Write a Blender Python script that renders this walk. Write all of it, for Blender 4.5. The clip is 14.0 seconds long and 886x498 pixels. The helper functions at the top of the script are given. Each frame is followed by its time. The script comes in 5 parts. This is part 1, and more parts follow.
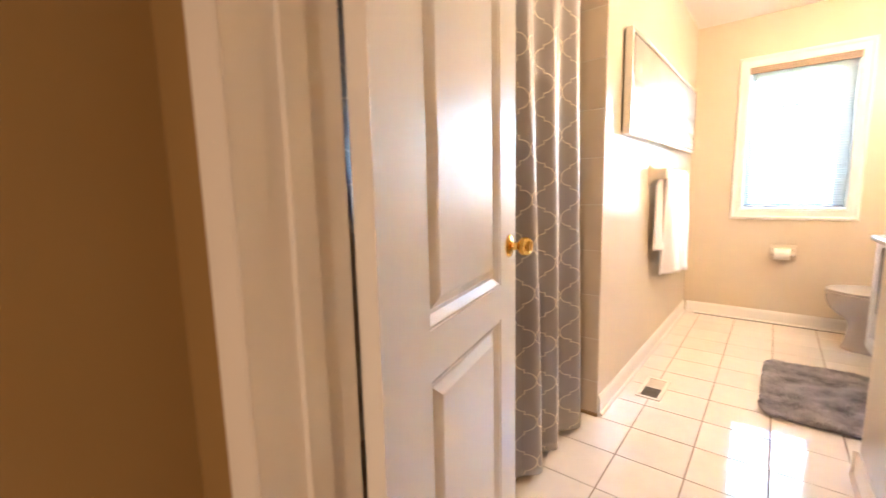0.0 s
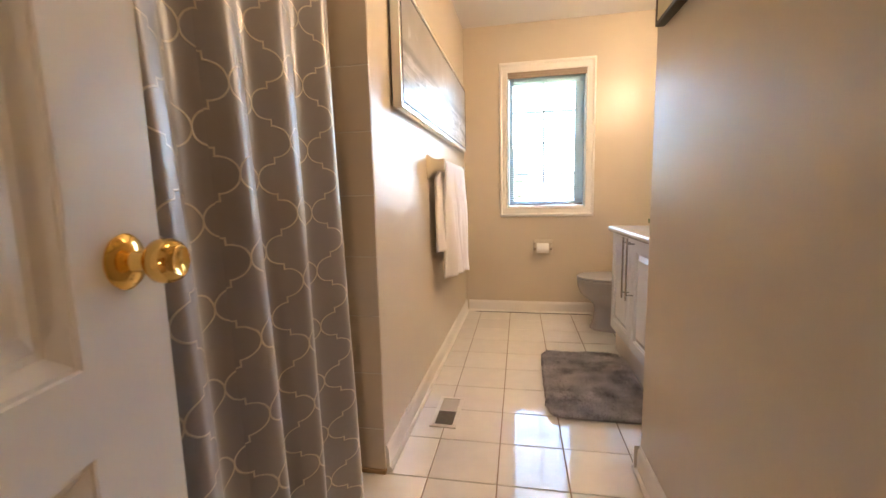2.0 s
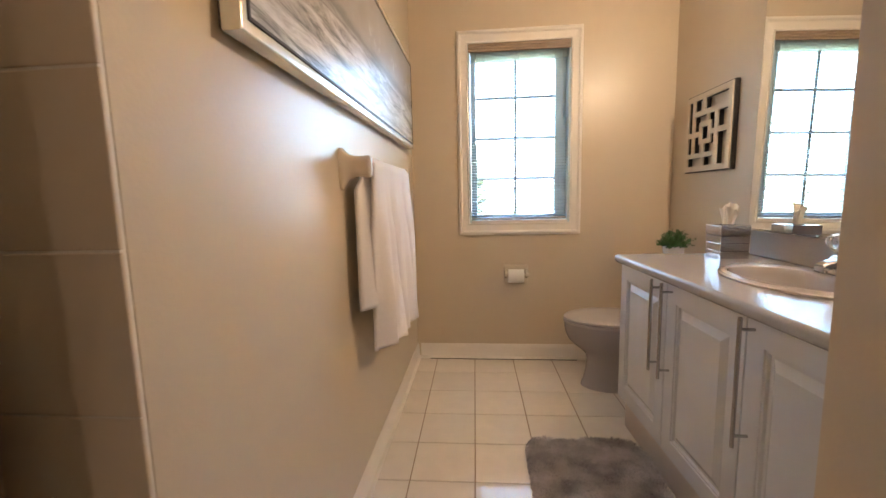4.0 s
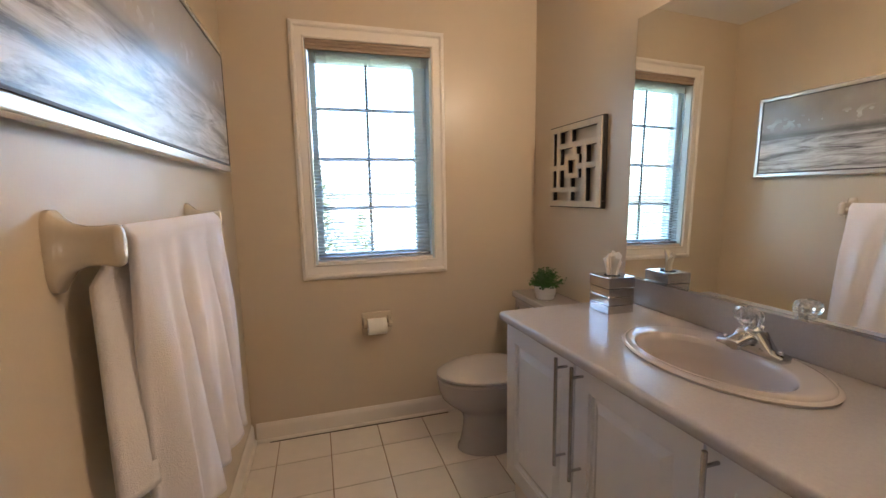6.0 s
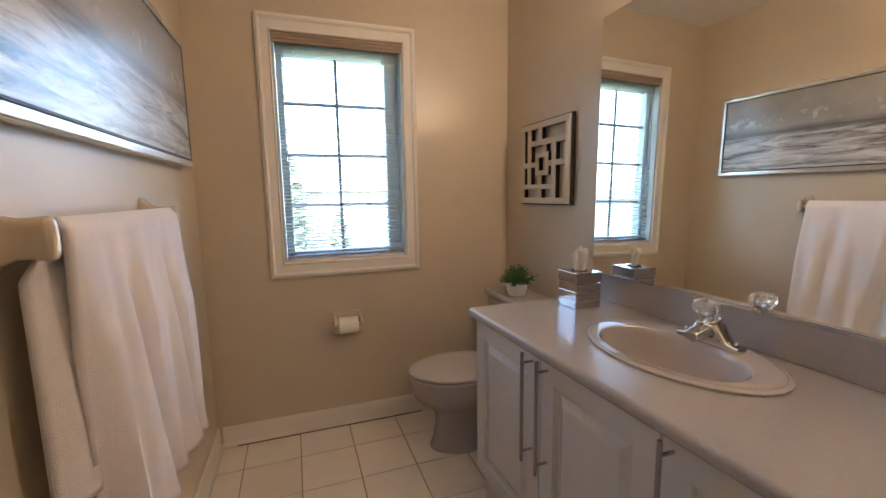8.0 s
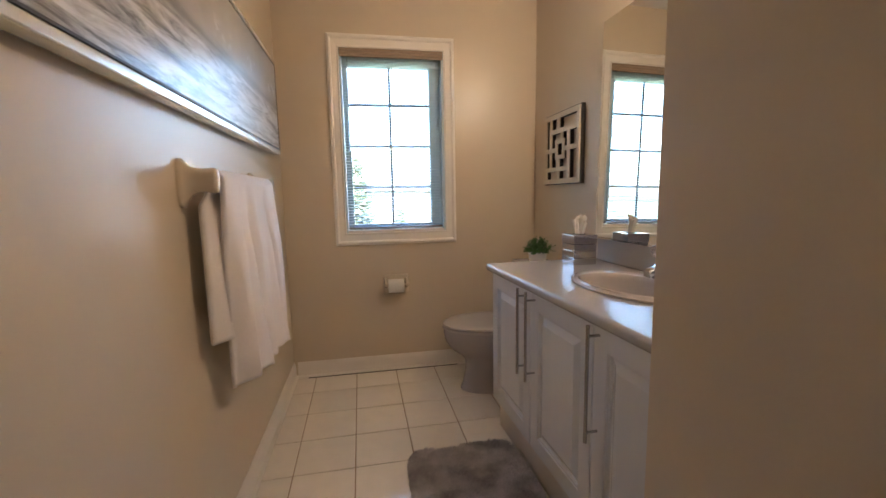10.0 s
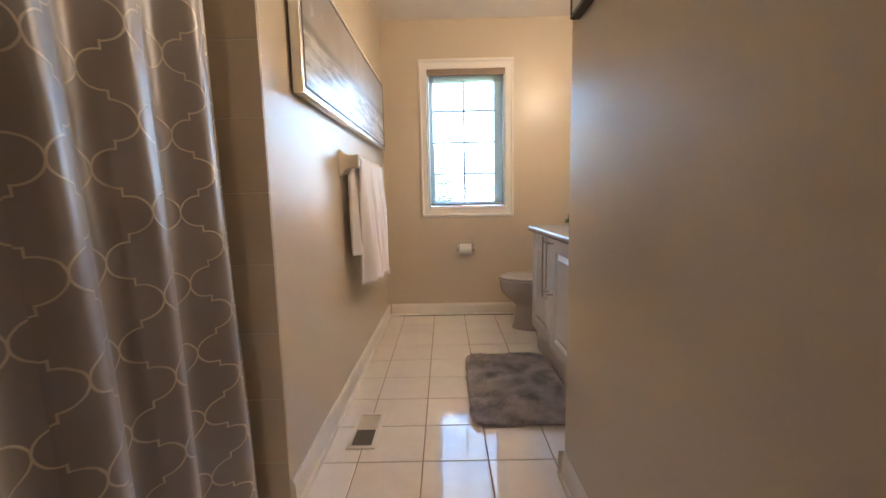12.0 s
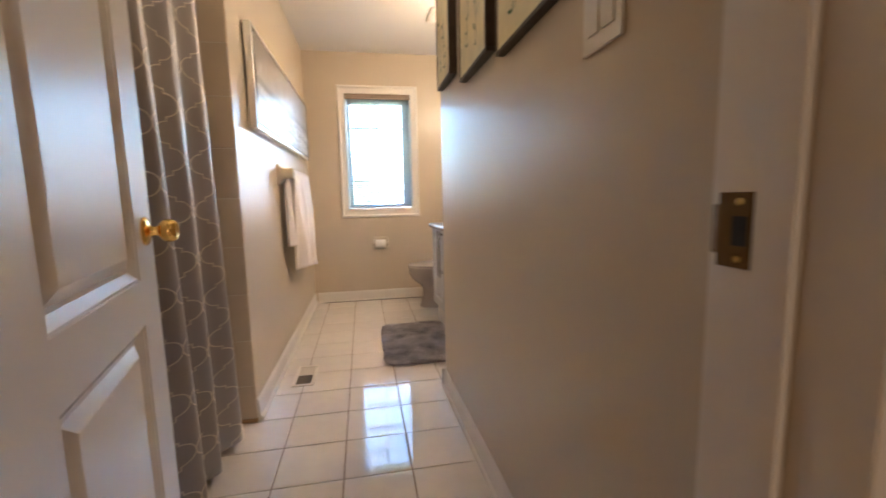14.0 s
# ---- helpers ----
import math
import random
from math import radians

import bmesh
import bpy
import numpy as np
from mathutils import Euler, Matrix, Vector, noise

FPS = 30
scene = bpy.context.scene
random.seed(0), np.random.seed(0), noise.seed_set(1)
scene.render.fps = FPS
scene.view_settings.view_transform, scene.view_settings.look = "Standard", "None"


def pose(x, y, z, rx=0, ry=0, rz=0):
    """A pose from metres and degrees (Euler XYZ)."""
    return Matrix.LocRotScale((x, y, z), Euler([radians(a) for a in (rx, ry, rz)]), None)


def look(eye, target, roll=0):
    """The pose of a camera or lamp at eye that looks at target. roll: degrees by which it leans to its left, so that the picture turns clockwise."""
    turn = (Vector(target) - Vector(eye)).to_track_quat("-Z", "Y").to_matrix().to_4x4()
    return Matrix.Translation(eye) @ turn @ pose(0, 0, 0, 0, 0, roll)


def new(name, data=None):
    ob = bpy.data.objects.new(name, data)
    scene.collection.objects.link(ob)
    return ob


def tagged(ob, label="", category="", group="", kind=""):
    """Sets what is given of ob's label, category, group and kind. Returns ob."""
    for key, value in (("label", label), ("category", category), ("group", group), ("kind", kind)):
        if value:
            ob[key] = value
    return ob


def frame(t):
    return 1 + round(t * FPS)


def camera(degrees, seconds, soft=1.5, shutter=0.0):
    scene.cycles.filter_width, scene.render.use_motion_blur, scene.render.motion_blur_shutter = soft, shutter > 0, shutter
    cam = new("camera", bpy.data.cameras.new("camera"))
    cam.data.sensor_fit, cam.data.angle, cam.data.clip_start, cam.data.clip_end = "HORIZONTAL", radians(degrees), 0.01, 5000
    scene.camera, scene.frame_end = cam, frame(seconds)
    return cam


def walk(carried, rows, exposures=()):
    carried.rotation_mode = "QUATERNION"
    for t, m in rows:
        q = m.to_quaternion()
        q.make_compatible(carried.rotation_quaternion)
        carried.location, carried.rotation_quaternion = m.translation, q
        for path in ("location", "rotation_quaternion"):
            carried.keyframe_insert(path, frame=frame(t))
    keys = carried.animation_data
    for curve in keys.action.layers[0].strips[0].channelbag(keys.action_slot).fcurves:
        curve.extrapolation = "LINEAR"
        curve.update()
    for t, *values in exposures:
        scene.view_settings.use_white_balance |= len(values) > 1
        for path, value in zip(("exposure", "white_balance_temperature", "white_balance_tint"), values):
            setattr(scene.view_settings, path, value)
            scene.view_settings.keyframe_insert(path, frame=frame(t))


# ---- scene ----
cam = camera(94.0, 14.0, 1.5, 0.25)
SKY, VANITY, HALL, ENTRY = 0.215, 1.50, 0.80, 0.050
EXPOSURE = [(0.0, 6.22, 6150, 13), (0.5, 5.92, 6150, 13), (1.0, 5.72, 6150, 13), (1.5, 5.44, 6150, 12), (2.5, 4.86, 6200, 11),
            (5.0, 4.40, 6000, 12), (6.0, 4.02, 5950, 13), (6.5, 3.90, 5950, 14), (7.2, 3.90, 5950, 14), (9.5, 3.96, 5900, 13),
            (10.5, 4.08, 5800, 11), (11.5, 4.38, 5750, 10), (12.5, 4.74, 5750, 10), (14.0, 4.86, 5700, 10)]
PATH = [
    (0, (0.172, 0.108, 1.141), (-1.089, 1.637, 0.872), -1.3),
    (0.5, (0.084, 0.276, 1.11), (-0.758, 2.071, 0.849), -1.2),
    (1, (0.033, 0.423, 1.091), (-0.496, 2.334, 0.827), -1.1),
    (1.5, (0.023, 0.549, 1.077), (-0.386, 2.49, 0.823), -1.3),
    (2, (0.035, 0.702, 1.059), (-0.352, 2.648, 0.806), -1.3),
    (2.5, (0.033, 0.912, 1.066), (-0.346, 2.859, 0.813), -1.4),
    (5, (-0.082, 2.002, 1.214), (0.108, 3.976, 0.96), -1.0),
    (5.5, (-0.072, 2.104, 1.27), (0.355, 4.041, 1.012), -0.9),
    (6, (-0.07, 2.146, 1.303), (0.484, 4.05, 1.042), -1.0),
    (6.5, (-0.072, 2.159, 1.307), (0.543, 4.044, 1.041), -0.9),
    (7, (-0.065, 2.161, 1.3), (0.586, 4.033, 1.036), -0.9),
    (9.5, (0.021, 1.881, 1.225), (0.585, 3.781, 0.958), -1.0),
    (10, (0.012, 1.684, 1.174), (0.373, 3.634, 0.918), -1.1),
    (10.5, (-0.01, 1.453, 1.121), (0.252, 3.42, 0.872), -1.0),
    (11, (0.015, 1.234, 1.079), (0.143, 3.215, 0.835), -1.2),
    (11.5, (0.022, 1.017, 1.051), (0.026, 3.002, 0.806), -1.2),
    (12, (0.058, 0.844, 1.047), (0.024, 2.828, 0.793), -1.2),
    (12.5, (0.063, 0.674, 1.033), (-0.004, 2.657, 0.779), -1.2),
    (13, (0.054, 0.509, 1.03), (-0.051, 2.489, 0.77), -1.1),
    (13.5, (0.043, 0.297, 1.029), (-0.032, 2.279, 0.773), -1.1),
    (14, (0.077, 0.097, 1.055), (0.426, 2.051, 0.806), -1.2),
]
walk(cam, [(t, look(eye, target, roll)) for t, eye, target, roll in PATH], EXPOSURE)

# ---- light ----
world = bpy.data.worlds.new("world")
scene.world = world
world.use_nodes = True
wn = world.node_tree.nodes
sky = wn.new("ShaderNodeTexSky")
sky.sky_type = "NISHITA"
sky.sun_disc = False
sky.sun_elevation = radians(42)
sky.sun_rotation = radians(200)
sky.air_density, sky.dust_density, sky.ozone_density = 1.0, 3.0, 0.6
wn["Background"].inputs["Strength"].default_value = SKY
world.node_tree.links.new(sky.outputs[0], wn["Background"].inputs["Color"])

sun_data = bpy.data.lights.new("sun", "SUN")
sun_data.energy, sun_data.angle, sun_data.color = 2.5, radians(0.6), (1.0, 0.95, 0.88)
sun = new("sun", sun_data)
sun.matrix_world = look((-6, -16, 15), (0, 0, 0))


def bulb(name, x, y, z, watts, radius, color):
    data = bpy.data.lights.new(name, "POINT")
    data.energy, data.shadow_soft_size, data.color = watts, radius, color
    ob = new(name, data)
    ob.location = (x, y, z)
    return ob


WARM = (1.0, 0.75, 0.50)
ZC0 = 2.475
bulb("vanity_bulb", 1.085, 2.93, 2.085, VANITY, 0.03, WARM)
# Unseen lamp, inferred from the lit tile end, picture side and door stop.
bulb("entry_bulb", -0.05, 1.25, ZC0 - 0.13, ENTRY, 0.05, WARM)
# Unseen hall light added without a fitting, set low to even the walls.
bulb("hall_bulb", 0.55, -1.6, 0.85, HALL, 0.12, (1.0, 0.77, 0.53))


# ---- materials ----
def material(name, color, rough=0.5, metal=0.0, vary=0.06, scale=6.0, bump=0.0, bump_scale=60.0, coat=0.0,
             rough_vary=0.0, island=0.0, sheen=0.0, color2=None, trans=0.0, contrast=0.0):
    m = bpy.data.materials.new(name)
    m.use_nodes = True
    n, l = m.node_tree.nodes, m.node_tree.links
    b = n["Principled BSDF"]
    b.inputs["Roughness"].default_value = rough
    b.inputs["Metallic"].default_value = metal
    b.inputs["Coat Weight"].default_value = coat
    b.inputs["Coat Roughness"].default_value = 0.08
    b.inputs["Sheen Weight"].default_value = sheen
    b.inputs["Transmission Weight"].default_value = trans
    tc = n.new("ShaderNodeTexCoord")
    geo = n.new("ShaderNodeNewGeometry")
    big = n.new("ShaderNodeTexNoise")
    big.inputs["Scale"].default_value, big.inputs["Detail"].default_value = scale, 6
    l.new(geo.outputs["Position"], big.inputs["Vector"])
    ramp = n.new("ShaderNodeMix")
    ramp.data_type = "RGBA"
    lo = tuple(max(0, c * (1 - vary)) for c in color)
    hi = color2 if color2 else tuple(min(1, c * (1 + vary)) for c in color)
    ramp.inputs[6].default_value, ramp.inputs[7].default_value = (*lo, 1), (*hi, 1)
    fac = big.outputs["Fac"]
    if contrast:
        mc = n.new("ShaderNodeMapRange")
        mc.inputs[1].default_value, mc.inputs[2].default_value = 0.5 - contrast, 0.5 + contrast
        l.new(fac, mc.inputs[0])
        fac = mc.outputs[0]
    l.new(fac, ramp.inputs[0])
    out = ramp.outputs[2]
    if island:
        oi = n.new("ShaderNodeObjectInfo")
        hsv = n.new("ShaderNodeHueSaturation")
        mr = n.new("ShaderNodeMapRange")
        mr.inputs[3].default_value, mr.inputs[4].default_value = 1 - island, 1 + island
        l.new(oi.outputs["Random"], mr.inputs[0])
        l.new(mr.outputs[0], hsv.inputs["Value"])
        l.new(out, hsv.inputs["Color"])
        out = hsv.outputs[0]
    l.new(out, b.inputs["Base Color"])
    if rough_vary:
        rn = n.new("ShaderNodeTexNoise")
        rn.inputs["Scale"].default_value, rn.inputs["Detail"].default_value = scale * 2.3, 4
        l.new(geo.outputs["Position"], rn.inputs["Vector"])
        rr = n.new("ShaderNodeMapRange")
        rr.inputs[3].default_value, rr.inputs[4].default_value = rough - rough_vary, rough + rough_vary
        l.new(rn.outputs["Fac"], rr.inputs[0])
        l.new(rr.outputs[0], b.inputs["Roughness"])
    if bump:
        bn = n.new("ShaderNodeTexNoise")
        bn.inputs["Scale"].default_value, bn.inputs["Detail"].default_value = bump_scale, 3
        l.new(geo.outputs["Position"], bn.inputs["Vector"])
        bp = n.new("ShaderNodeBump")
        bp.inputs["Strength"].default_value, bp.inputs["Distance"].default_value = bump, 0.002
        l.new(bn.outputs["Fac"], bp.inputs["Height"])
        l.new(bp.outputs[0], b.inputs["Normal"])
    return m


WALL = material("wall_paint", (0.605, 0.508, 0.382), 0.315, vary=0.03, scale=1.5, bump=0.20, bump_scale=140, rough_vary=0.04)
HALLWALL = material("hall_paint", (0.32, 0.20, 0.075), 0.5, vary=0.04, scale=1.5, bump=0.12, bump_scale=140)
CEIL = material("ceiling_paint", (0.80, 0.77, 0.72), 0.85, vary=0.02, scale=3, bump=0.25, bump_scale=220)
TRIM = material("trim_paint", (0.82, 0.765, 0.70), 0.3, vary=0.02, scale=5, bump=0.05, bump_scale=90)
DOORP = material("door_paint", (0.88, 0.84, 0.80), 0.33, vary=0.015, scale=4, bump=0.07, bump_scale=60)
TILE = material("floor_tile_glaze", (0.88, 0.815, 0.74), 0.055, vary=0.07, scale=14, bump=0.04, bump_scale=16, island=0.035, rough_vary=0.015)
TILE.node_tree.nodes["Principled BSDF"].inputs["IOR"].default_value = 1.9
GROUT = material("grout", (0.33, 0.225, 0.145), 0.9, vary=0.2, scale=30, bump=0.3, bump_scale=300)
WTILE = material("wall_tile_glaze", (0.70, 0.585, 0.46), 0.15, vary=0.05, scale=9, island=0.03, bump=0.04, bump_scale=18)
WGROUT = material("pale_grout", (0.72, 0.66, 0.58), 0.9, vary=0.1, scale=30)
WOOD = material("threshold_wood", (0.42, 0.26, 0.12), 0.5, vary=0.3, scale=20)
# Hall floor's tone is assumed, paled to bounce light onto the walls.
HALLFLOOR = material("hall_boards", (0.50, 0.35, 0.20), 0.4, vary=0.2, scale=8)
CABINET = material("cabinet_thermofoil", (0.675, 0.685, 0.705), 0.25, vary=0.02, scale=6, bump=0.05, bump_scale=90)
KICK = material("kick_board", (0.55, 0.50, 0.46), 0.6, vary=0.08, scale=10)
COUNTER = material("counter_laminate", (0.44, 0.417, 0.405), 0.21, vary=0.08, scale=160, bump=0.03, bump_scale=200, rough_vary=0.04)
CERAMIC = material("sink_ceramic", (0.60, 0.552, 0.53), 0.10, vary=0.02, scale=5, coat=0.4)
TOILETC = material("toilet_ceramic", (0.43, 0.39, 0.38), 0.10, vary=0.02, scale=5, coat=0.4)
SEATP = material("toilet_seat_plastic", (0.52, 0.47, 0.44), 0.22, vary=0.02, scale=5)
ALMOND = material("almond_ceramic", (0.66, 0.57, 0.45), 0.15, vary=0.03, scale=8, coat=0.3)
CHROME = material("chrome", (0.66, 0.67, 0.69), 0.05, metal=1.0, vary=0.01)
STEEL = material("brushed_steel", (0.42, 0.42, 0.43), 0.26, metal=1.0, vary=0.05, scale=80)
BRASS = material("polished_brass", (0.86, 0.56, 0.16), 0.11, metal=1.0, vary=0.06, scale=30, rough_vary=0.04)
OLDBRASS = material("tarnished_brass", (0.17, 0.095, 0.036), 0.42, metal=1.0, vary=0.3, scale=60)
# Near-black that paints the shadow inside gaps and holes left uncut.
GAPSHADOW = material("gap_shadow", (0.02, 0.017, 0.014), 0.8, vary=0.3)
TOWEL = material("towel_terry", (0.88, 0.825, 0.82), 0.95, vary=0.04, scale=120, bump=0.9, bump_scale=420, sheen=0.5)
PAPER = material("tissue_paper", (0.86, 0.82, 0.76), 0.9, vary=0.03, scale=30, bump=0.2, bump_scale=120)
SILVER = material("silver_leaf_frame", (0.84, 0.82, 0.78), 0.27, metal=0.65, vary=0.10, scale=40, bump=0.1, bump_scale=70)
BLACK = material("black_edge", (0.025, 0.02, 0.018), 0.5, vary=0.3, scale=20)
WALNUT = material("dark_walnut", (0.055, 0.034, 0.020), 0.45, vary=0.3, scale=30)
CHAMPAGNE = material("champagne_wood", (0.62, 0.535, 0.41), 0.42, vary=0.08, scale=25, bump=0.1, bump_scale=80)
# Backlight put into colour: muntins darkened most, vinyl and slats toned down.
BACKLIT = material("muntin_backlit", (0.17, 0.20, 0.21), 0.4, vary=0.03, scale=8)
VINYL = material("window_vinyl", (0.58, 0.67, 0.70), 0.35, vary=0.02, scale=6)
BLIND = material("blind_slat", (0.58, 0.65, 0.68), 0.4, vary=0.02, scale=8)
VALANCE = material("blind_valance", (0.36, 0.27, 0.20), 0.45, vary=0.12, scale=30)
POT = material("plant_pot", (0.80, 0.78, 0.75), 0.35, vary=0.03, scale=30)
SOIL = material("soil", (0.06, 0.04, 0.03), 0.95, vary=0.4, scale=90)
LEAF = material("leaf", (0.05, 0.13, 0.026), 0.5, vary=0.45, scale=70)
RUG = material("rug_pile", (0.36, 0.33, 0.34), 0.95, vary=0.30, scale=9, bump=0.6, bump_scale=200, sheen=0.6, color2=(0.44, 0.40, 0.41))
RUGHAIR = material("rug_fibre", (0.34, 0.305, 0.32), 0.9, vary=0.42, scale=9, sheen=0.6, color2=(0.66, 0.595, 0.60), contrast=0.17)
VENTM = material("register_metal", (0.78, 0.72, 0.64), 0.4, vary=0.05, scale=20)
VENTD = material("register_louvre", (0.16, 0.14, 0.12), 0.5, vary=0.2, scale=40)
SWITCH = material("switch_plastic", (0.80, 0.76, 0.70), 0.35, vary=0.02)
GRASS = material("lawn", (0.15, 0.19, 0.11), 0.9, vary=0.4, scale=2.0)
# Leaf green paled, so the distance's haze sits in the colour.
HAZELEAF = material("hazed_leaf", (0.24, 0.28, 0.19), 0.8, vary=0.4, scale=3)
BRICK = material("far_brick", (0.46, 0.44, 0.43), 0.9, vary=0.06, scale=3.0)
ROOF = material("far_shingle", (0.24, 0.26, 0.29), 0.9, vary=0.2, scale=2.0)
FARGLASS = material("far_glass", (0.36, 0.40, 0.43), 0.3, vary=0.1)
BARK = material("bark", (0.14, 0.10, 0.07), 0.9, vary=0.3, scale=6)
CRYSTAL = material("clear_acrylic", (0.92, 0.93, 0.95), 0.03, vary=0.0, trans=0.80)
BOXM = material("mirrored_box", (0.62, 0.60, 0.62), 0.16, metal=1.0, vary=0.10, scale=60, bump=0.25, bump_scale=90)

SHADE = bpy.data.materials.new("lamp_glass")
SHADE.use_nodes = True
SHADE.node_tree.nodes["Principled BSDF"].inputs["Base Color"].default_value = (0.9, 0.85, 0.75, 1)
SHADE.node_tree.nodes["Principled BSDF"].inputs["Emission Color"].default_value = (1.0, 0.70, 0.38, 1)
SHADE.node_tree.nodes["Principled BSDF"].inputs["Emission Strength"].default_value = 0.6

MIRROR = bpy.data.materials.new("mirror_silver")
MIRROR.use_nodes = True
mb = MIRROR.node_tree.nodes["Principled BSDF"]
mb.inputs["Base Color"].default_value = (0.86, 0.87, 0.84, 1)
mb.inputs["Metallic"].default_value, mb.inputs["Roughness"].default_value = 1.0, 0.0

GLASS = bpy.data.materials.new("window_glass")
GLASS.use_nodes = True
gn, gl = GLASS.node_tree.nodes, GLASS.node_tree.links
gn.remove(gn["Principled BSDF"])
gt, gg, gm = gn.new("ShaderNodeBsdfTransparent"), gn.new("ShaderNodeBsdfGlossy"), gn.new("ShaderNodeMixShader")
gg.inputs["Roughness"].default_value = 0.0
gt.inputs["Color"].default_value = (0.80, 0.825, 0.835, 1)
gm.inputs[0].default_value = 0.06
gl.new(gt.outputs[0], gm.inputs[1])
gl.new(gg.outputs[0], gm.inputs[2])
gl.new(gm.outputs[0], gn["Material Output"].inputs[0])


def math_node(m, op, a, b=None, c=None):
    nd = m.node_tree.nodes.new("ShaderNodeMath")
    nd.operation = op
    for k, v in enumerate((a, b, c)):
        if v is None:
            continue
        if isinstance(v, (int, float)):
            nd.inputs[k].default_value = v
        else:
            m.node_tree.links.new(v, nd.inputs[k])
    return nd.outputs[0]


def curtain_material():
    """Grey satin with an embroidered barbed trellis; u and v are metres along the cloth from a knot of the pattern."""
    m = material("curtain_satin", (0.285, 0.252, 0.250), 0.38, vary=0.07, scale=5, bump=0.12, bump_scale=500, sheen=0.3, coat=0.9)
    m.node_tree.nodes["Principled BSDF"].inputs["Coat IOR"].default_value = 1.8
    m.node_tree.nodes["Principled BSDF"].inputs["Coat Roughness"].default_value = 0.42
    n, l = m.node_tree.nodes, m.node_tree.links
    uv = n.new("ShaderNodeUVMap")
    wob = n.new("ShaderNodeTexNoise")
    wob.inputs["Scale"].default_value, wob.inputs["Detail"].default_value = 26, 2
    l.new(uv.outputs[0], wob.inputs["Vector"])
    sep = n.new("ShaderNodeSeparateXYZ")
    l.new(uv.outputs[0], sep.inputs[0])
    shake = math_node(m, "MULTIPLY", math_node(m, "SUBTRACT", wob.outputs["Fac"], 0.5), 0.005)
    W, H, notch = 0.166, 0.170, 0.007
    a, b = W / 4, H / 4 - notch
    u = math_node(m, "PINGPONG", math_node(m, "ADD", sep.outputs[0], shake), W / 2)
    v = math_node(m, "PINGPONG", math_node(m, "ADD", sep.outputs[1], shake), H / 2)
    # the curve between two knots turns about its own middle
    far = math_node(m, "GREATER_THAN", u, W / 4)
    su = math_node(m, "SUBTRACT", 1.0, math_node(m, "MULTIPLY", far, 2.0))
    u = math_node(m, "ADD", math_node(m, "MULTIPLY", u, su), math_node(m, "MULTIPLY", far, W / 2))
    v = math_node(m, "ADD", math_node(m, "MULTIPLY", v, su), math_node(m, "MULTIPLY", far, H / 2))
    ex = math_node(m, "DIVIDE", math_node(m, "SUBTRACT", u, W / 4), a)
    ey = math_node(m, "DIVIDE", v, b)
    q = math_node(m, "SQRT", math_node(m, "ADD", math_node(m, "MULTIPLY", ex, ex), math_node(m, "MULTIPLY", ey, ey)))
    arc = math_node(m, "MULTIPLY", math_node(m, "ABSOLUTE", math_node(m, "SUBTRACT", q, 1.0)), 0.5 * (a + b))
    step = math_node(m, "MAXIMUM", math_node(m, "ABSOLUTE", math_node(m, "SUBTRACT", u, W / 4)),
                     math_node(m, "SUBTRACT", math_node(m, "ABSOLUTE", math_node(m, "SUBTRACT", v, H / 4)), notch))
    d = math_node(m, "MINIMUM", arc, step)
    soft = n.new("ShaderNodeMapRange")
    soft.inputs[1].default_value, soft.inputs[2].default_value = 0.0012, 0.0025
    soft.inputs[3].default_value, soft.inputs[4].default_value = 1.0, 0.0
    l.new(d, soft.inputs[0])
    line = soft.outputs[0]
    bs = n["Principled BSDF"]
    old = bs.inputs["Base Color"].links[0].from_socket
    mix = n.new("ShaderNodeMix")
    mix.data_type = "RGBA"
    mix.inputs[7].default_value = (0.68, 0.60, 0.50, 1)
    l.new(line, mix.inputs[0])
    l.new(old, mix.inputs[6])
    l.new(mix.outputs[2], bs.inputs["Base Color"])
    bp = n.new("ShaderNodeBump")
    bp.inputs["Strength"].default_value, bp.inputs["Distance"].default_value = 0.7, 0.002
    l.new(line, bp.inputs["Height"])
    old_n = bs.inputs["Normal"].links[0].from_socket
    l.new(old_n, bp.inputs["Normal"])
    l.new(bp.outputs[0], bs.inputs["Normal"])
    return m


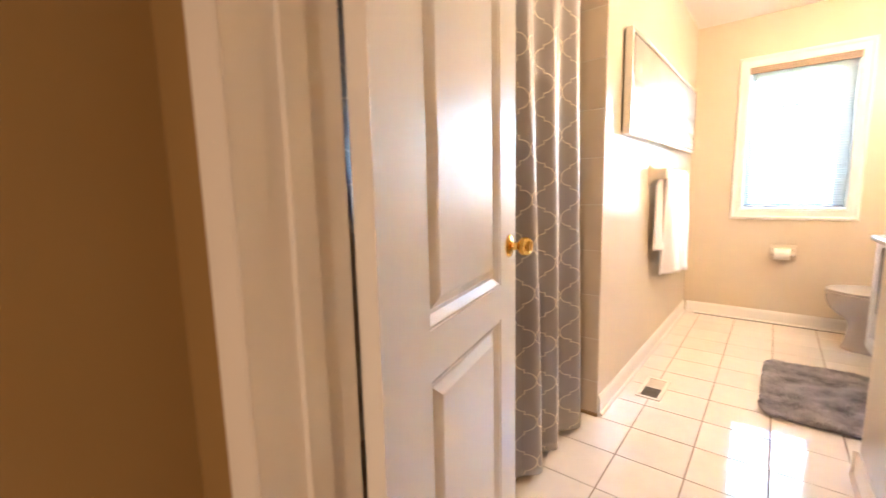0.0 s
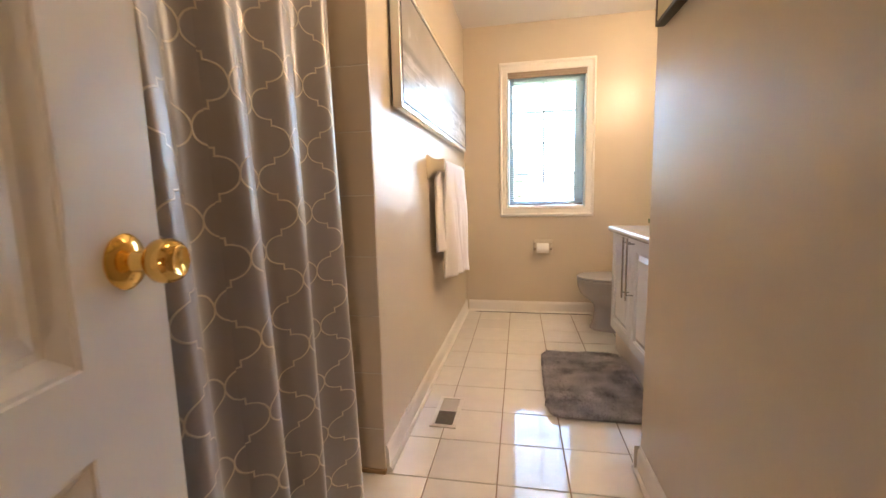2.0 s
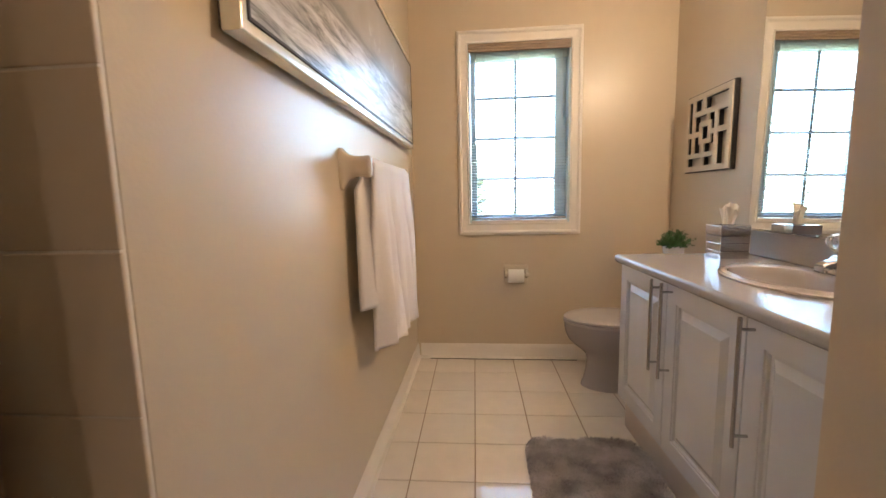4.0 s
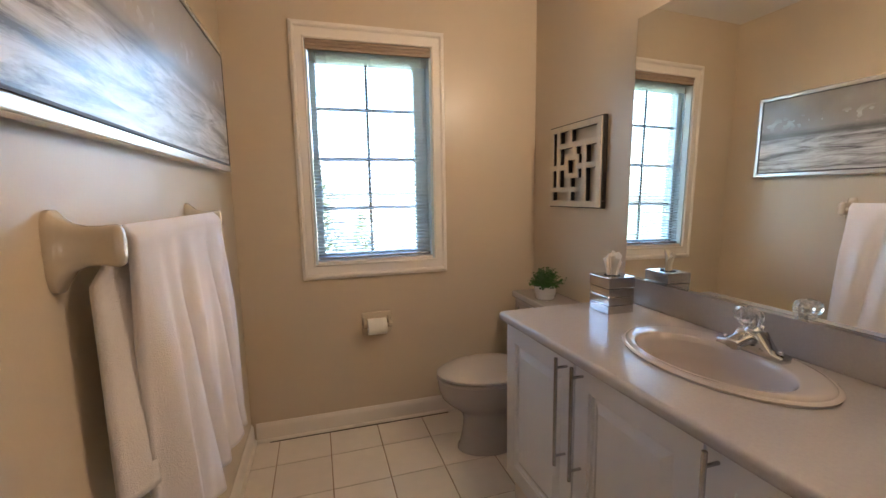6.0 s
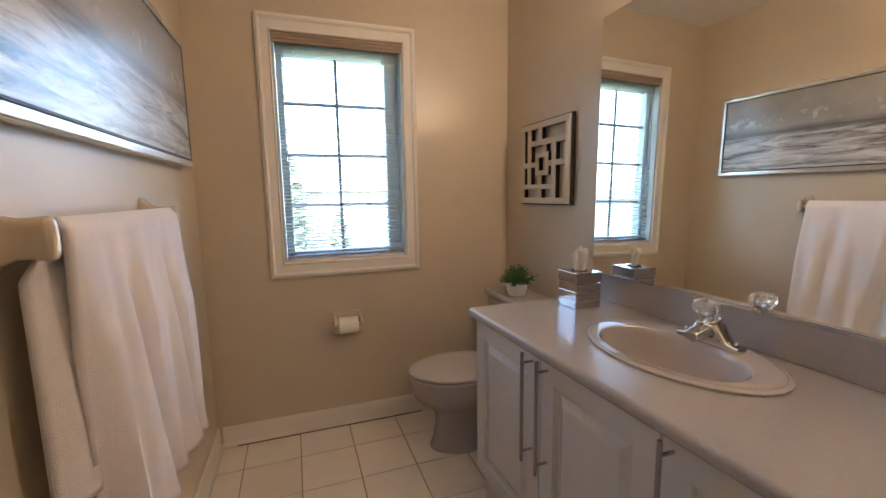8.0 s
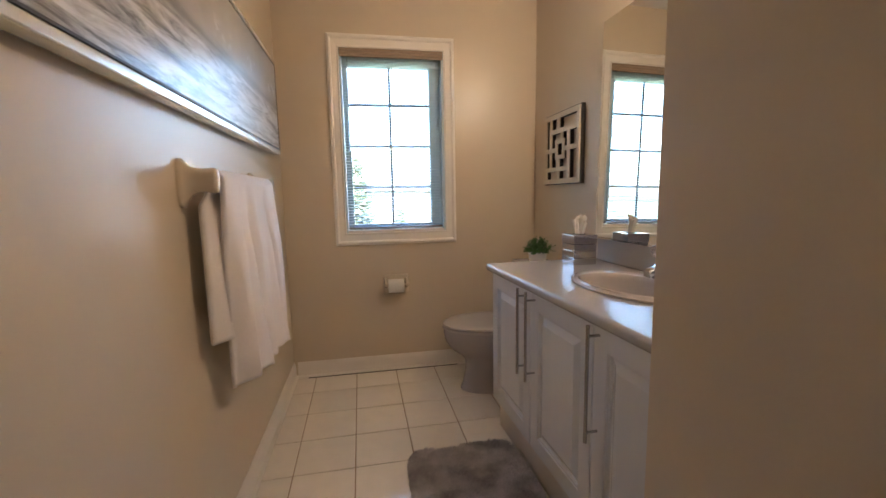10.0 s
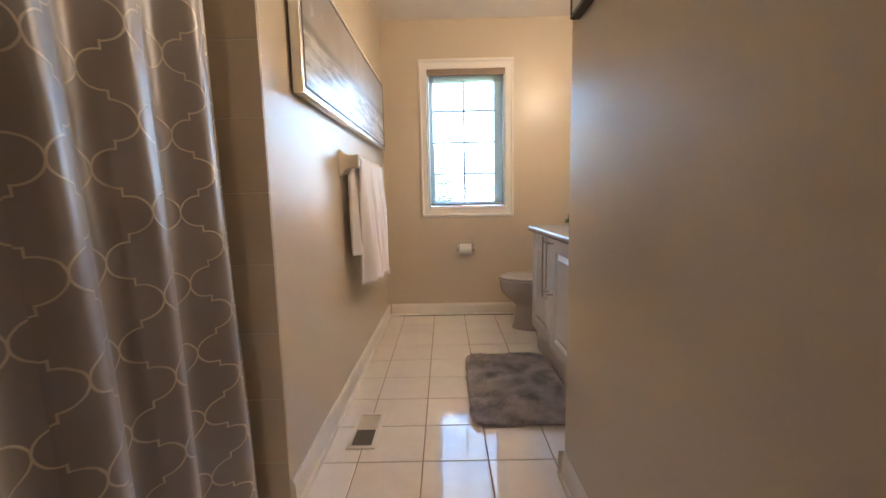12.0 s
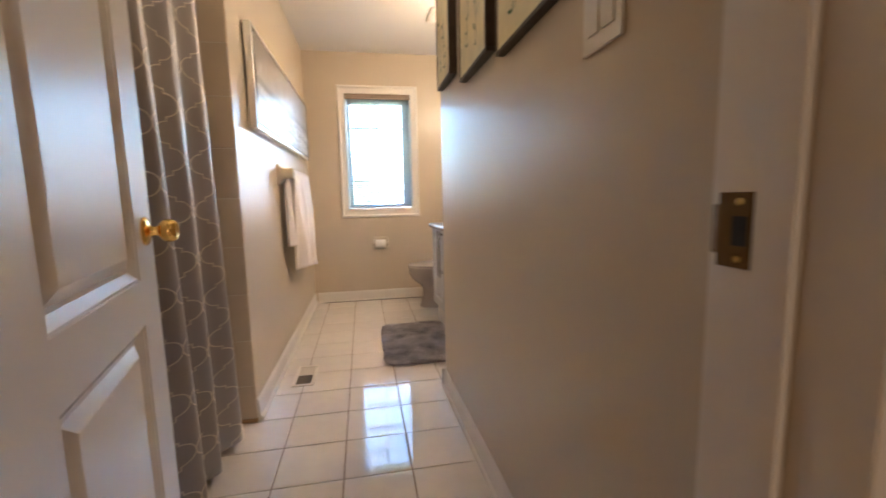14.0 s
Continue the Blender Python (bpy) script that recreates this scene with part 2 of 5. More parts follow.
def seascape_material(y0, y1, z0, z1):
    """Grey sea under a brown-grey sky, brushed in long strokes."""
    m = material("seascape_paint", (0.5, 0.48, 0.46), 0.30, vary=0.1, scale=5, bump=0.25, bump_scale=60, coat=0.6)
    m.node_tree.nodes["Principled BSDF"].inputs["Coat Roughness"].default_value = 0.31
    n, l = m.node_tree.nodes, m.node_tree.links
    geo = n.new("ShaderNodeNewGeometry")
    sep = n.new("ShaderNodeSeparateXYZ")
    l.new(geo.outputs["Position"], sep.inputs[0])
    v = math_node(m, "DIVIDE", math_node(m, "SUBTRACT", sep.outputs[2], z0), z1 - z0)
    comb = n.new("ShaderNodeCombineXYZ")
    l.new(math_node(m, "MULTIPLY", sep.outputs[1], 2.2), comb.inputs[0])
    l.new(math_node(m, "MULTIPLY", v, 7.5), comb.inputs[1])
    wave = n.new("ShaderNodeTexNoise")
    wave.inputs["Scale"].default_value, wave.inputs["Detail"].default_value, wave.inputs["Roughness"].default_value = 1.7, 9, 0.68
    wave.inputs["Distortion"].default_value = 0.7
    l.new(comb.outputs[0], wave.inputs["Vector"])
    sea = n.new("ShaderNodeValToRGB")
    e = sea.color_ramp.elements
    e[0].position, e[0].color = 0.38, (0.06, 0.058, 0.055, 1)
    e[1].position, e[1].color = 0.60, (0.68, 0.68, 0.68, 1)
    x = sea.color_ramp.elements.new(0.47)
    x.color = (0.34, 0.33, 0.32, 1)
    l.new(wave.outputs["Fac"], sea.inputs[0])
    cl = n.new("ShaderNodeTexNoise")
    cl.inputs["Scale"].default_value, cl.inputs["Detail"].default_value = 3.2, 7
    l.new(geo.outputs["Position"], cl.inputs["Vector"])
    skyr = n.new("ShaderNodeValToRGB")
    e = skyr.color_ramp.elements
    e[0].position, e[0].color = 0.3, (0.25, 0.225, 0.20, 1)
    e[1].position, e[1].color = 0.75, (0.44, 0.42, 0.40, 1)
    l.new(cl.outputs["Fac"], skyr.inputs[0])
    hz = math_node(m, "ADD", v, math_node(m, "MULTIPLY", math_node(m, "SUBTRACT", cl.outputs["Fac"], 0.5), 0.06))
    step = n.new("ShaderNodeMapRange")
    step.inputs[1].default_value, step.inputs[2].default_value = 0.50, 0.56
    l.new(hz, step.inputs[0])
    mix = n.new("ShaderNodeMix")
    mix.data_type = "RGBA"
    l.new(step.outputs[0], mix.inputs[0])
    l.new(sea.outputs[0], mix.inputs[6])
    l.new(skyr.outputs[0], mix.inputs[7])
    # dark far water just under the horizon and flecks of light above it
    band = n.new("ShaderNodeMapRange")
    band.inputs[1].default_value, band.inputs[2].default_value = 0.0, 0.07
    l.new(math_node(m, "ABSOLUTE", math_node(m, "SUBTRACT", hz, 0.50)), band.inputs[0])
    mix2 = n.new("ShaderNodeMix")
    mix2.data_type = "RGBA"
    mix2.inputs[6].default_value = (0.12, 0.115, 0.11, 1)
    l.new(band.outputs[0], mix2.inputs[0])
    l.new(mix.outputs[2], mix2.inputs[7])
    fl = n.new("ShaderNodeTexNoise")
    fl.inputs["Scale"].default_value, fl.inputs["Detail"].default_value = 17, 5
    l.new(geo.outputs["Position"], fl.inputs["Vector"])
    near = n.new("ShaderNodeMapRange")
    near.inputs[1].default_value, near.inputs[2].default_value, near.inputs[3].default_value, near.inputs[4].default_value = 0.0, 0.10, 1, 0
    l.new(math_node(m, "ABSOLUTE", math_node(m, "SUBTRACT", v, 0.66)), near.inputs[0])
    fleck = math_node(m, "MULTIPLY", math_node(m, "GREATER_THAN", fl.outputs["Fac"], 0.60), near.outputs[0])
    mix3 = n.new("ShaderNodeMix")
    mix3.data_type = "RGBA"
    mix3.inputs[7].default_value = (0.62, 0.64, 0.65, 1)
    l.new(math_node(m, "MULTIPLY", fleck, 0.7), mix3.inputs[0])
    l.new(mix2.outputs[2], mix3.inputs[6])
    l.new(mix3.outputs[2], n["Principled BSDF"].inputs["Base Color"])
    return m


def botanical_material():
    m = material("botanical_print", (0.80, 0.72, 0.46), 0.45, vary=0.10, scale=9, contrast=0.2)
    return m


CURTAIN = curtain_material()
BOTANIC = botanical_material()

# ---- mesh helpers ----
ORIGIN = {}


def finish(bm, name, mat, angle=42):
    bmesh.ops.recalc_face_normals(bm, faces=bm.faces)
    lim = math.cos(radians(angle))
    bm.normal_update()
    area = {f: f.calc_area() for f in bm.faces}
    normals = []
    # each corner leans on the larger of the faces that meet there, so flat faces stay flat
    for f in bm.faces:
        f.smooth = True
        n0 = f.normal
        for lp in f.loops:
            acc = Vector((0, 0, 0))
            for g in lp.vert.link_faces:
                if g.normal.dot(n0) > lim:
                    acc += g.normal * area[g]
            normals.append(acc.normalized() if acc.length > 1e-12 else n0.copy())
    me = bpy.data.meshes.new(name)
    bm.to_mesh(me)
    bm.free()
    me.normals_split_custom_set(normals)
    me.materials.append(mat)
    return me


def thing(name, loc, label, category, group="", turn=0, kind=""):
    """An empty at a thing's base, to hold its parts."""
    ob = new(name)
    ob.empty_display_size = 0.05
    ob.matrix_basis = pose(*loc, 0, 0, turn)
    ORIGIN[ob] = (Vector((0, 0, 0)) if turn else Vector(loc))
    return tagged(ob, label, category, group, kind)


TAPERED = set()      # things of the vanity, whose front runs slightly askew to the wall behind


def taper(bm):
    for v in bm.verts:
        v.co.x += 0.045 * (3.613 - v.co.y) * (1.175 - v.co.x) / 0.591


def part(name, bm, mat, parent, label="", angle=42):
    if parent in TAPERED:
        taper(bm)
    bmesh.ops.translate(bm, verts=bm.verts, vec=-ORIGIN[parent])
    ob = new(name, finish(bm, name, mat, angle))
    ob.parent = parent
    ORIGIN[ob] = ORIGIN[parent]
    if parent in TAPERED:
        TAPERED.add(ob)
    return tagged(ob, label)


def solo(name, bm, mat, label, category="", group="", kind=""):
    zs = [v.co.z for v in bm.verts]
    xs = [v.co.x for v in bm.verts]
    ys = [v.co.y for v in bm.verts]
    base = Vector(((min(xs) + max(xs)) / 2, (min(ys) + max(ys)) / 2, min(zs)))
    bmesh.ops.translate(bm, verts=bm.verts, vec=-base)
    ob = new(name, finish(bm, name, mat))
    ob.location = base
    ORIGIN[ob] = base
    return tagged(ob, label, category, group, kind)


def box(x0, y0, z0, x1, y1, z1, bevel=0.0, seg=2, bm=None):
    bm = bm or bmesh.new()
    m = Matrix.Translation(((x0 + x1) / 2, (y0 + y1) / 2, (z0 + z1) / 2)) @ Matrix.Diagonal((abs(x1 - x0), abs(y1 - y0), abs(z1 - z0), 1))
    r = bmesh.ops.create_cube(bm, size=1, matrix=m)
    if bevel:
        es = {e for v in r["verts"] for e in v.link_edges}
        bmesh.ops.bevel(bm, geom=list(es), offset=bevel, segments=seg, profile=0.5, affect="EDGES")
    return bm


def loft(rings, bm=None, caps=True, closed=True):
    bm = bm or bmesh.new()
    vs = [[bm.verts.new(p) for p in r] for r in rings]
    k = len(rings[0])
    for a, b in zip(vs, vs[1:]):
        for i in range(k if closed else k - 1):
            j = (i + 1) % k
            bm.faces.new((a[i], a[j], b[j], b[i]))
    if caps:
        bm.faces.new(vs[0])
        bm.faces.new(vs[-1])
    return bm


def ring(c, a, b, axis="z", n=32, power=2.0, egg=0.0):
    """A superellipse of half-widths a, b about c, across the axis."""
    out = []
    for i in range(n):
        t = 2 * math.pi * i / n
        p = abs(math.cos(t)) ** (2 / power) * math.copysign(1, math.cos(t)) * a
        q = abs(math.sin(t)) ** (2 / power) * math.copysign(1, math.sin(t)) * b
        q *= 1 + egg * p / a
        out.append(Vector(c) + Vector({"z": (p, q, 0), "x": (0, p, q), "y": (p, 0, q)}[axis]))
    return out


def lathe(profile, c, n=32, axis="z", bm=None):
    """Turns (radius, height) pairs round an axis through c."""
    add = {"z": (0, 0, 1), "x": (1, 0, 0), "y": (0, 1, 0)}[axis]
    return loft([ring(Vector(c) + Vector(add) * h, max(r, 1e-4), max(r, 1e-4), axis, n) for r, h in profile], bm)


def tube(pts, r, n=12, bm=None):
    """A round bar along a line of points."""
    bm = bm or bmesh.new()
    pts = [Vector(p) for p in pts]
    rings = []
    for i, p in enumerate(pts):
        d = (pts[min(i + 1, len(pts) - 1)] - pts[max(i - 1, 0)]).normalized()
        up = Vector((0, 0, 1)) if abs(d.z) < 0.9 else Vector((0, 1, 0))
        s = d.cross(up).normalized()
        w = s.cross(d)
        rad = r[i] if isinstance(r, (list, tuple)) else r
        rings.append([p + (s * math.cos(2 * math.pi * k / n) + w * math.sin(2 * math.pi * k / n)) * rad for k in range(n)])
    return loft(rings, bm)


def prism(profile, axis, a, b, bm=None):
    """Runs a closed outline along an axis from a to b; outline pairs are (x, z) for y, (y, z) for x and (x, y) for z."""
    mk = {"y": lambda p, t: (p[0], t, p[1]), "x": lambda p, t: (t, p[0], p[1]), "z": lambda p, t: (p[0], p[1], t)}[axis]
    return loft([[Vector(mk(p, t)) for p in profile] for t in (a, b)], bm)


def panelled(w, h, thick, panels, profile, to_world):
    """A slab with raised panels. profile: (inset, depth) loops from the panel's outline to its field."""
    bm = bmesh.new()
    us = sorted({0.0, w, *[p[0] for p in panels], *[p[2] for p in panels]})
    vs = sorted({0.0, h, *[p[1] for p in panels], *[p[3] for p in panels]})

    def q(*pts):
        bm.faces.new([bm.verts.new(to_world(*p)) for p in pts])

    for u0, u1 in zip(us, us[1:]):
        for v0, v1 in zip(vs, vs[1:]):
            um, vm = (u0 + u1) / 2, (v0 + v1) / 2
            if any(p[0] < um < p[2] and p[1] < vm < p[3] for p in panels):
                continue
            q((u0, v0, 0), (u1, v0, 0), (u1, v1, 0), (u0, v1, 0))
    for u0, v0, u1, v1 in panels:
        loops = [[(u0 + i, v0 + i, -d), (u1 - i, v0 + i, -d), (u1 - i, v1 - i, -d), (u0 + i, v1 - i, -d)] for i, d in profile]
        for a, b in zip(loops, loops[1:]):
            for k in range(4):
                q(a[k], a[(k + 1) % 4], b[(k + 1) % 4], b[k])
        q(*loops[-1])
    q((0, 0, -thick), (w, 0, -thick), (w, h, -thick), (0, h, -thick))
    q((0, 0, 0), (w, 0, 0), (w, 0, -thick), (0, 0, -thick))
    q((0, h, 0), (w, h, 0), (w, h, -thick), (0, h, -thick))
    q((0, 0, 0), (0, h, 0), (0, h, -thick), (0, 0, -thick))
    q((w, 0, 0), (w, h, 0), (w, h, -thick), (w, 0, -thick))
    bmesh.ops.remove_doubles(bm, verts=bm.verts, dist=0.0002)
    return bm


# ---- plan ----
XL, XR, XM = -0.49, 0.49, 1.175       # picture wall, passage wall, mirror wall
YD0, YD1 = 0.315, 0.465               # door wall: hall face, room face
YT, YE, YF = 2.115, 2.268, 4.415       # tub end wall, end of passage wall, window wall
ZC = 2.475                            # ceiling
XTUB = -1.28                          # far side of the tub alcove
DX0, DX1, DZ = -0.294, 0.43, 2.04      # door opening

W0, W1, WZ0, WZ1 = -0.112, 0.540, 0.945, 2.085   # window opening


def structure(name, bm, mat, label, category="wall"):
    return solo(name, bm, mat, label, category, kind="structure")


# floor bed: the tiles lie on it
floor = structure("floor", box(XTUB - 0.1, YD0, -0.12, XM + 0.1, YF + 0.2, -0.004), GROUT, "cream glazed ceramic tile floor with brown grout", "floor")
structure("hall_floor", box(-2.2, -3.2, -0.12, 2.2, YD0, -0.006), HALLFLOOR, "honey-brown wooden floor of the dim hallway", "floor")
structure("ceiling", box(XTUB - 0.1, YD0, ZC, XM + 0.1, YF + 0.2, ZC + 0.12), CEIL, "white painted bathroom ceiling", "ceiling")
structure("hall_ceiling", box(-2.2, -3.2, ZC, 2.2, YD0, ZC + 0.12), CEIL, "white painted hallway ceiling", "ceiling")

# picture wall, with the tub's tiled end as its near face
structure("wall_west", box(XTUB, YT, 0, XL, YF, ZC), WALL, "beige satin-painted wall with a soft sheen")
structure("wall_tub_side", box(XTUB - 0.1, YD1, 0, XTUB, YT, ZC), WALL, "plain wall beside the bathtub")
structure("wall_east", box(XM, YE, 0, XM + 0.1, YF, ZC), WALL, "beige satin-painted wall behind the vanity mirror")
YK, XE = 1.35, 0.468                   # the passage wall leans in from YK to its end


def passage_face(y):
    return XR + (XE - XR) * max(0.0, (y - YK) / (YE - YK))


structure("wall_passage", prism([(XR, YD1), (XR, YK), (XE, YE), (XM + 0.1, YE), (XM + 0.1, YD1)], "z", 0, ZC), WALL, "beige satin-painted wall along the entrance passage")

# window wall in four pieces round the opening
bm = box(XTUB, YF, 0, W0, YF + 0.18, ZC)
box(W1, YF, 0, XM + 0.1, YF + 0.18, ZC, bm=bm)
box(W0, YF, 0, W1, YF + 0.18, WZ0, bm=bm)
box(W0, YF, WZ1, W1, YF + 0.18, ZC, bm=bm)
structure("wall_north", bm, WALL, "beige satin-painted wall with a single window")

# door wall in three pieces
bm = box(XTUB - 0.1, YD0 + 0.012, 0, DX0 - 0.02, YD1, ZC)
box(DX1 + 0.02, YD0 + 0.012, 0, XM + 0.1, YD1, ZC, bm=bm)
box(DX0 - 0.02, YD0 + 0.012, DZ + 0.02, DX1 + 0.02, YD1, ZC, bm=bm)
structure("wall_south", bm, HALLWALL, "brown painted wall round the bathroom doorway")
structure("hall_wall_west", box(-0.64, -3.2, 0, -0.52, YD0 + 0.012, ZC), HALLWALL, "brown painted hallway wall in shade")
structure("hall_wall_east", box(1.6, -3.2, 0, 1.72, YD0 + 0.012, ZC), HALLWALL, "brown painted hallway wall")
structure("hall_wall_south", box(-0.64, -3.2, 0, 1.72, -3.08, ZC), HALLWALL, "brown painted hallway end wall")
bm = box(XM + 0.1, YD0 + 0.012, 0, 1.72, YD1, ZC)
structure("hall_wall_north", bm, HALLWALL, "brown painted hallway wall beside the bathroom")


# ---- trim ----
def baseboard(name, axis, face, a, b, out):
    """A moulded baseboard on the wall plane `face`, run from a to b; out is +1 or -1."""
    pr = [(0, 0.002), (0.024, 0.002), (0.024, 0.008), (0.020, 0.015), (0.013, 0.019), (0.012, 0.023), (0.012, 0.072), (0.010, 0.082), (0.011, 0.088), (0.006, 0.098), (0.004, 0.106), (0, 0.106)]
    if name == "baseboard_passage":
        bm = loft([[Vector((passage_face(y) + out * p, y, z)) for p, z in pr] for y in (a, YK, b)])
    else:
        bm = prism([(face + out * p, z) for p, z in pr], axis, a, b)
    return solo(name, bm, TRIM, "off-white moulded baseboard along the wall", "baseboard", kind="structure")


baseboard("baseboard_west", "y", XL, YT + 0.004, YF, 1)
baseboard("baseboard_north", "x", YF, XL + 0.024, XM, -1)
baseboard("baseboard_passage", "y", XR, YD1 + 0.01, YE, -1)
baseboard("baseboard_end", "x", YE, XE - 0.022, 0.64, 1)
# Dark strip on the baseboard's foot stands in for the joint's shadow.
structure("trim_gap", box(-0.40, YF - 0.0262, 0.0008, 0.60, YF - 0.0242, 0.0050), GAPSHADOW, "dark strip painting the shadow of the open joint under the baseboard", "trim")
structure("trim_threshold", box(-0.60, YT - 0.022, 0.001, XL + 0.004, YT - 0.001, 0.018, 0.003), WOOD, "worn wooden corner strip at the floor", "trim")


def window_trim():
    t = thing("window_trim", (0.214, YF, WZ0 - 0.087), "white moulded casing round the window", "trim", kind="structure")
    pr = [(0, 0), (0, 0.013), (0.005, 0.015), (0.009, 0.008), (0.013, 0.008), (0.044, 0.011), (0.047, 0.018), (0.052, 0.022), (0.059, 0.022), (0.063, 0.016), (0.068, 0.015), (0.070, 0.011), (0.070, 0)]
    corners = [(W0, WZ0), (W1, WZ0), (W1, WZ1), (W0, WZ1)]
    sign = [(-1, -1), (1, -1), (1, 1), (-1, 1)]
    for k in range(4):
        rings = []
        for i in (k, (k + 1) % 4):
            (cx, cz), (sx, sz) = corners[i], sign[i]
            rings.append([Vector((cx + sx * p * 1.0, YF - d, cz + sz * p * 1.15)) for p, d in pr])
        part("casing", loft(rings), TRIM, t, angle=24)
    return t


window_trim()


def window():
    w = thing("window_1", (0.214, YF + 0.1, WZ0), "white vinyl casement window with a muntin grid", "window", kind="structure")
    y0, y1 = YF + 0.075, YF + 0.12
    # reveal
    bm = box(W0, YF, WZ0, W0 + 0.012, YF + 0.15, WZ1)
    part("reveal", bm, VINYL, w)
    part("reveal", box(W1 - 0.012, YF, WZ0, W1, YF + 0.15, WZ1), VINYL, w)
    part("reveal", box(W0 + 0.012, YF, WZ1 - 0.012, W1 - 0.012, YF + 0.15, WZ1), VINYL, w)
    part("window_sill", box(W0 + 0.012, YF - 0.001, WZ0, W1 - 0.012, YF + 0.15, WZ0 + 0.014, 0.003), TRIM, w)
    a, b, c, d = W0 + 0.014, W1 - 0.014, WZ0 + 0.016, WZ1 - 0.014
    s = 0.038
    part("stile", box(a, y0, c, a + s, y1, d, 0.004), VINYL, w)
    part("casement_edge", box(a + s - 0.010, y0 - 0.008, c + 0.02, a + s, y0, d - 0.03, 0.002), VINYL, w)
    part("casement_edge", box(b - s - 0.034, y0 - 0.008, c + 0.02, b - s - 0.022, y0, d - 0.03, 0.002), VINYL, w)
    part("stile", box(b - s - 0.034, y0, c, b, y1, d, 0.004), VINYL, w)
    part("rail", box(a + s, y0, c, b - s - 0.034, y1, c + 0.032, 0.004), VINYL, w)
    part("rail", box(a + s, y0, d - 0.072, b - s - 0.034, y1, d, 0.004), VINYL, w)
    ga, gb, gc, gd = a + s, b - s - 0.034, c + 0.032, d - 0.072
    pane = part("pane", box(ga, y0 + 0.020, gc, gb, y0 + 0.024, gd), GLASS, w, "clear window pane")
    pane.visible_shadow = False
    mx = (ga + gb) / 2
    part("muntin", box(mx - 0.008, y0 + 0.008, gc, mx + 0.008, y0 + 0.018, gd, 0.002), BACKLIT, w)
    for z in (1.238, 1.503, 1.765):
        part("muntin", box(ga, y0 + 0.009, z - 0.009, gb, y0 + 0.019, z + 0.009, 0.002), BACKLIT, w)
    # crank of the casement
    cr = box(0.10, YF + 0.055, WZ0 + 0.014, 0.17, YF + 0.078, WZ0 + 0.030, 0.004)
    tube([(0.13, YF + 0.05, WZ0 + 0.030), (0.19, YF + 0.047, WZ0 + 0.027), (0.235, YF + 0.047, WZ0 + 0.024)], 0.005, bm=cr)
    part("crank_handle", cr, BLIND, w)
    part("latch", box(b - 0.026, y0 - 0.012, 1.62, b - 0.010, y0, 1.70, 0.003), BLIND, w)
    part("latch", box(b - 0.026, y0 - 0.012, 1.16, b - 0.010, y0, 1.24, 0.003), BLIND, w)


window()


def blind():
    b = thing("venetian_blind", (0.214, YF + 0.035, WZ0 + 0.02), "white slatted venetian blind with a brown valance, slats open", "blind")
    x0, x1 = W0 + 0.014, W1 - 0.014
    z = WZ1 - 0.002
    for k in range(3):
        part("valance", box(x0 - 0.012, YF - 0.010 + 0.003 * k, z - 0.0155, x1 + 0.012, YF + 0.012, z + 0.001, 0.005, 3), VALANCE, b, "brown valance strip")
        z -= 0.0165
    part("headrail", box(x0, YF + 0.014, WZ1 - 0.045, x1, YF + 0.055, WZ1 - 0.004, 0.002), BLIND, b)
    me = None
    z = WZ1 - 0.108
    for k in range(6):
        part("stacked_slat", box(x0 + 0.003, YF + 0.026, WZ1 - 0.050 - 0.0085 * k, x1 - 0.003, YF + 0.049, WZ1 - 0.0485 - 0.0085 * k), BLIND, b)
    tilt = math.tan(radians(13))
    while z > WZ0 + 0.045:
        rows = []
        for d in (-0.010, -0.005, 0, 0.005, 0.010):
            rows.append((YF + 0.037 + d, tilt * d + 0.0012 * (1 - (d / 0.010) ** 2)))
        if me is None:
            prof = [(y, h) for y, h in rows] + [(y, h - 0.0006) for y, h in reversed(rows)]
            bm = prism(prof, "x", x0 + 0.003, x1 - 0.003)
            bmesh.ops.translate(bm, verts=bm.verts, vec=-Vector((0, 0, 0)))
            me = finish(bm, "slat", BLIND)
        ob = new("slat", me)
        ob.parent = b
        ob.location = Vector((0, 0, z)) - ORIGIN[b]
        z -= 0.0185
    part("bottom_rail", box(x0 + 0.002, YF + 0.024, WZ0 + 0.020, x1 - 0.002, YF + 0.050, WZ0 + 0.034, 0.003), STEEL, b)
    for x in (x0 + 0.09, 0.214, x1 - 0.09):
        part("ladder_cord", tube([(x, YF + 0.026, WZ1 - 0.05), (x, YF + 0.026, WZ0 + 0.03)], 0.0011, 6), BLIND, b)
    part("wand", tube([(x0 + 0.035, YF + 0.016, WZ1 - 0.06), (x0 + 0.033, YF + 0.016, WZ1 - 0.62)], 0.004, 8), CRYSTAL, b)
    part("lift_cord", tube([(x1 - 0.04, YF + 0.016, WZ1 - 0.06), (x1 - 0.04, YF + 0.016, WZ0 + 0.20)], 0.0018, 6), BLIND, b)


blind()


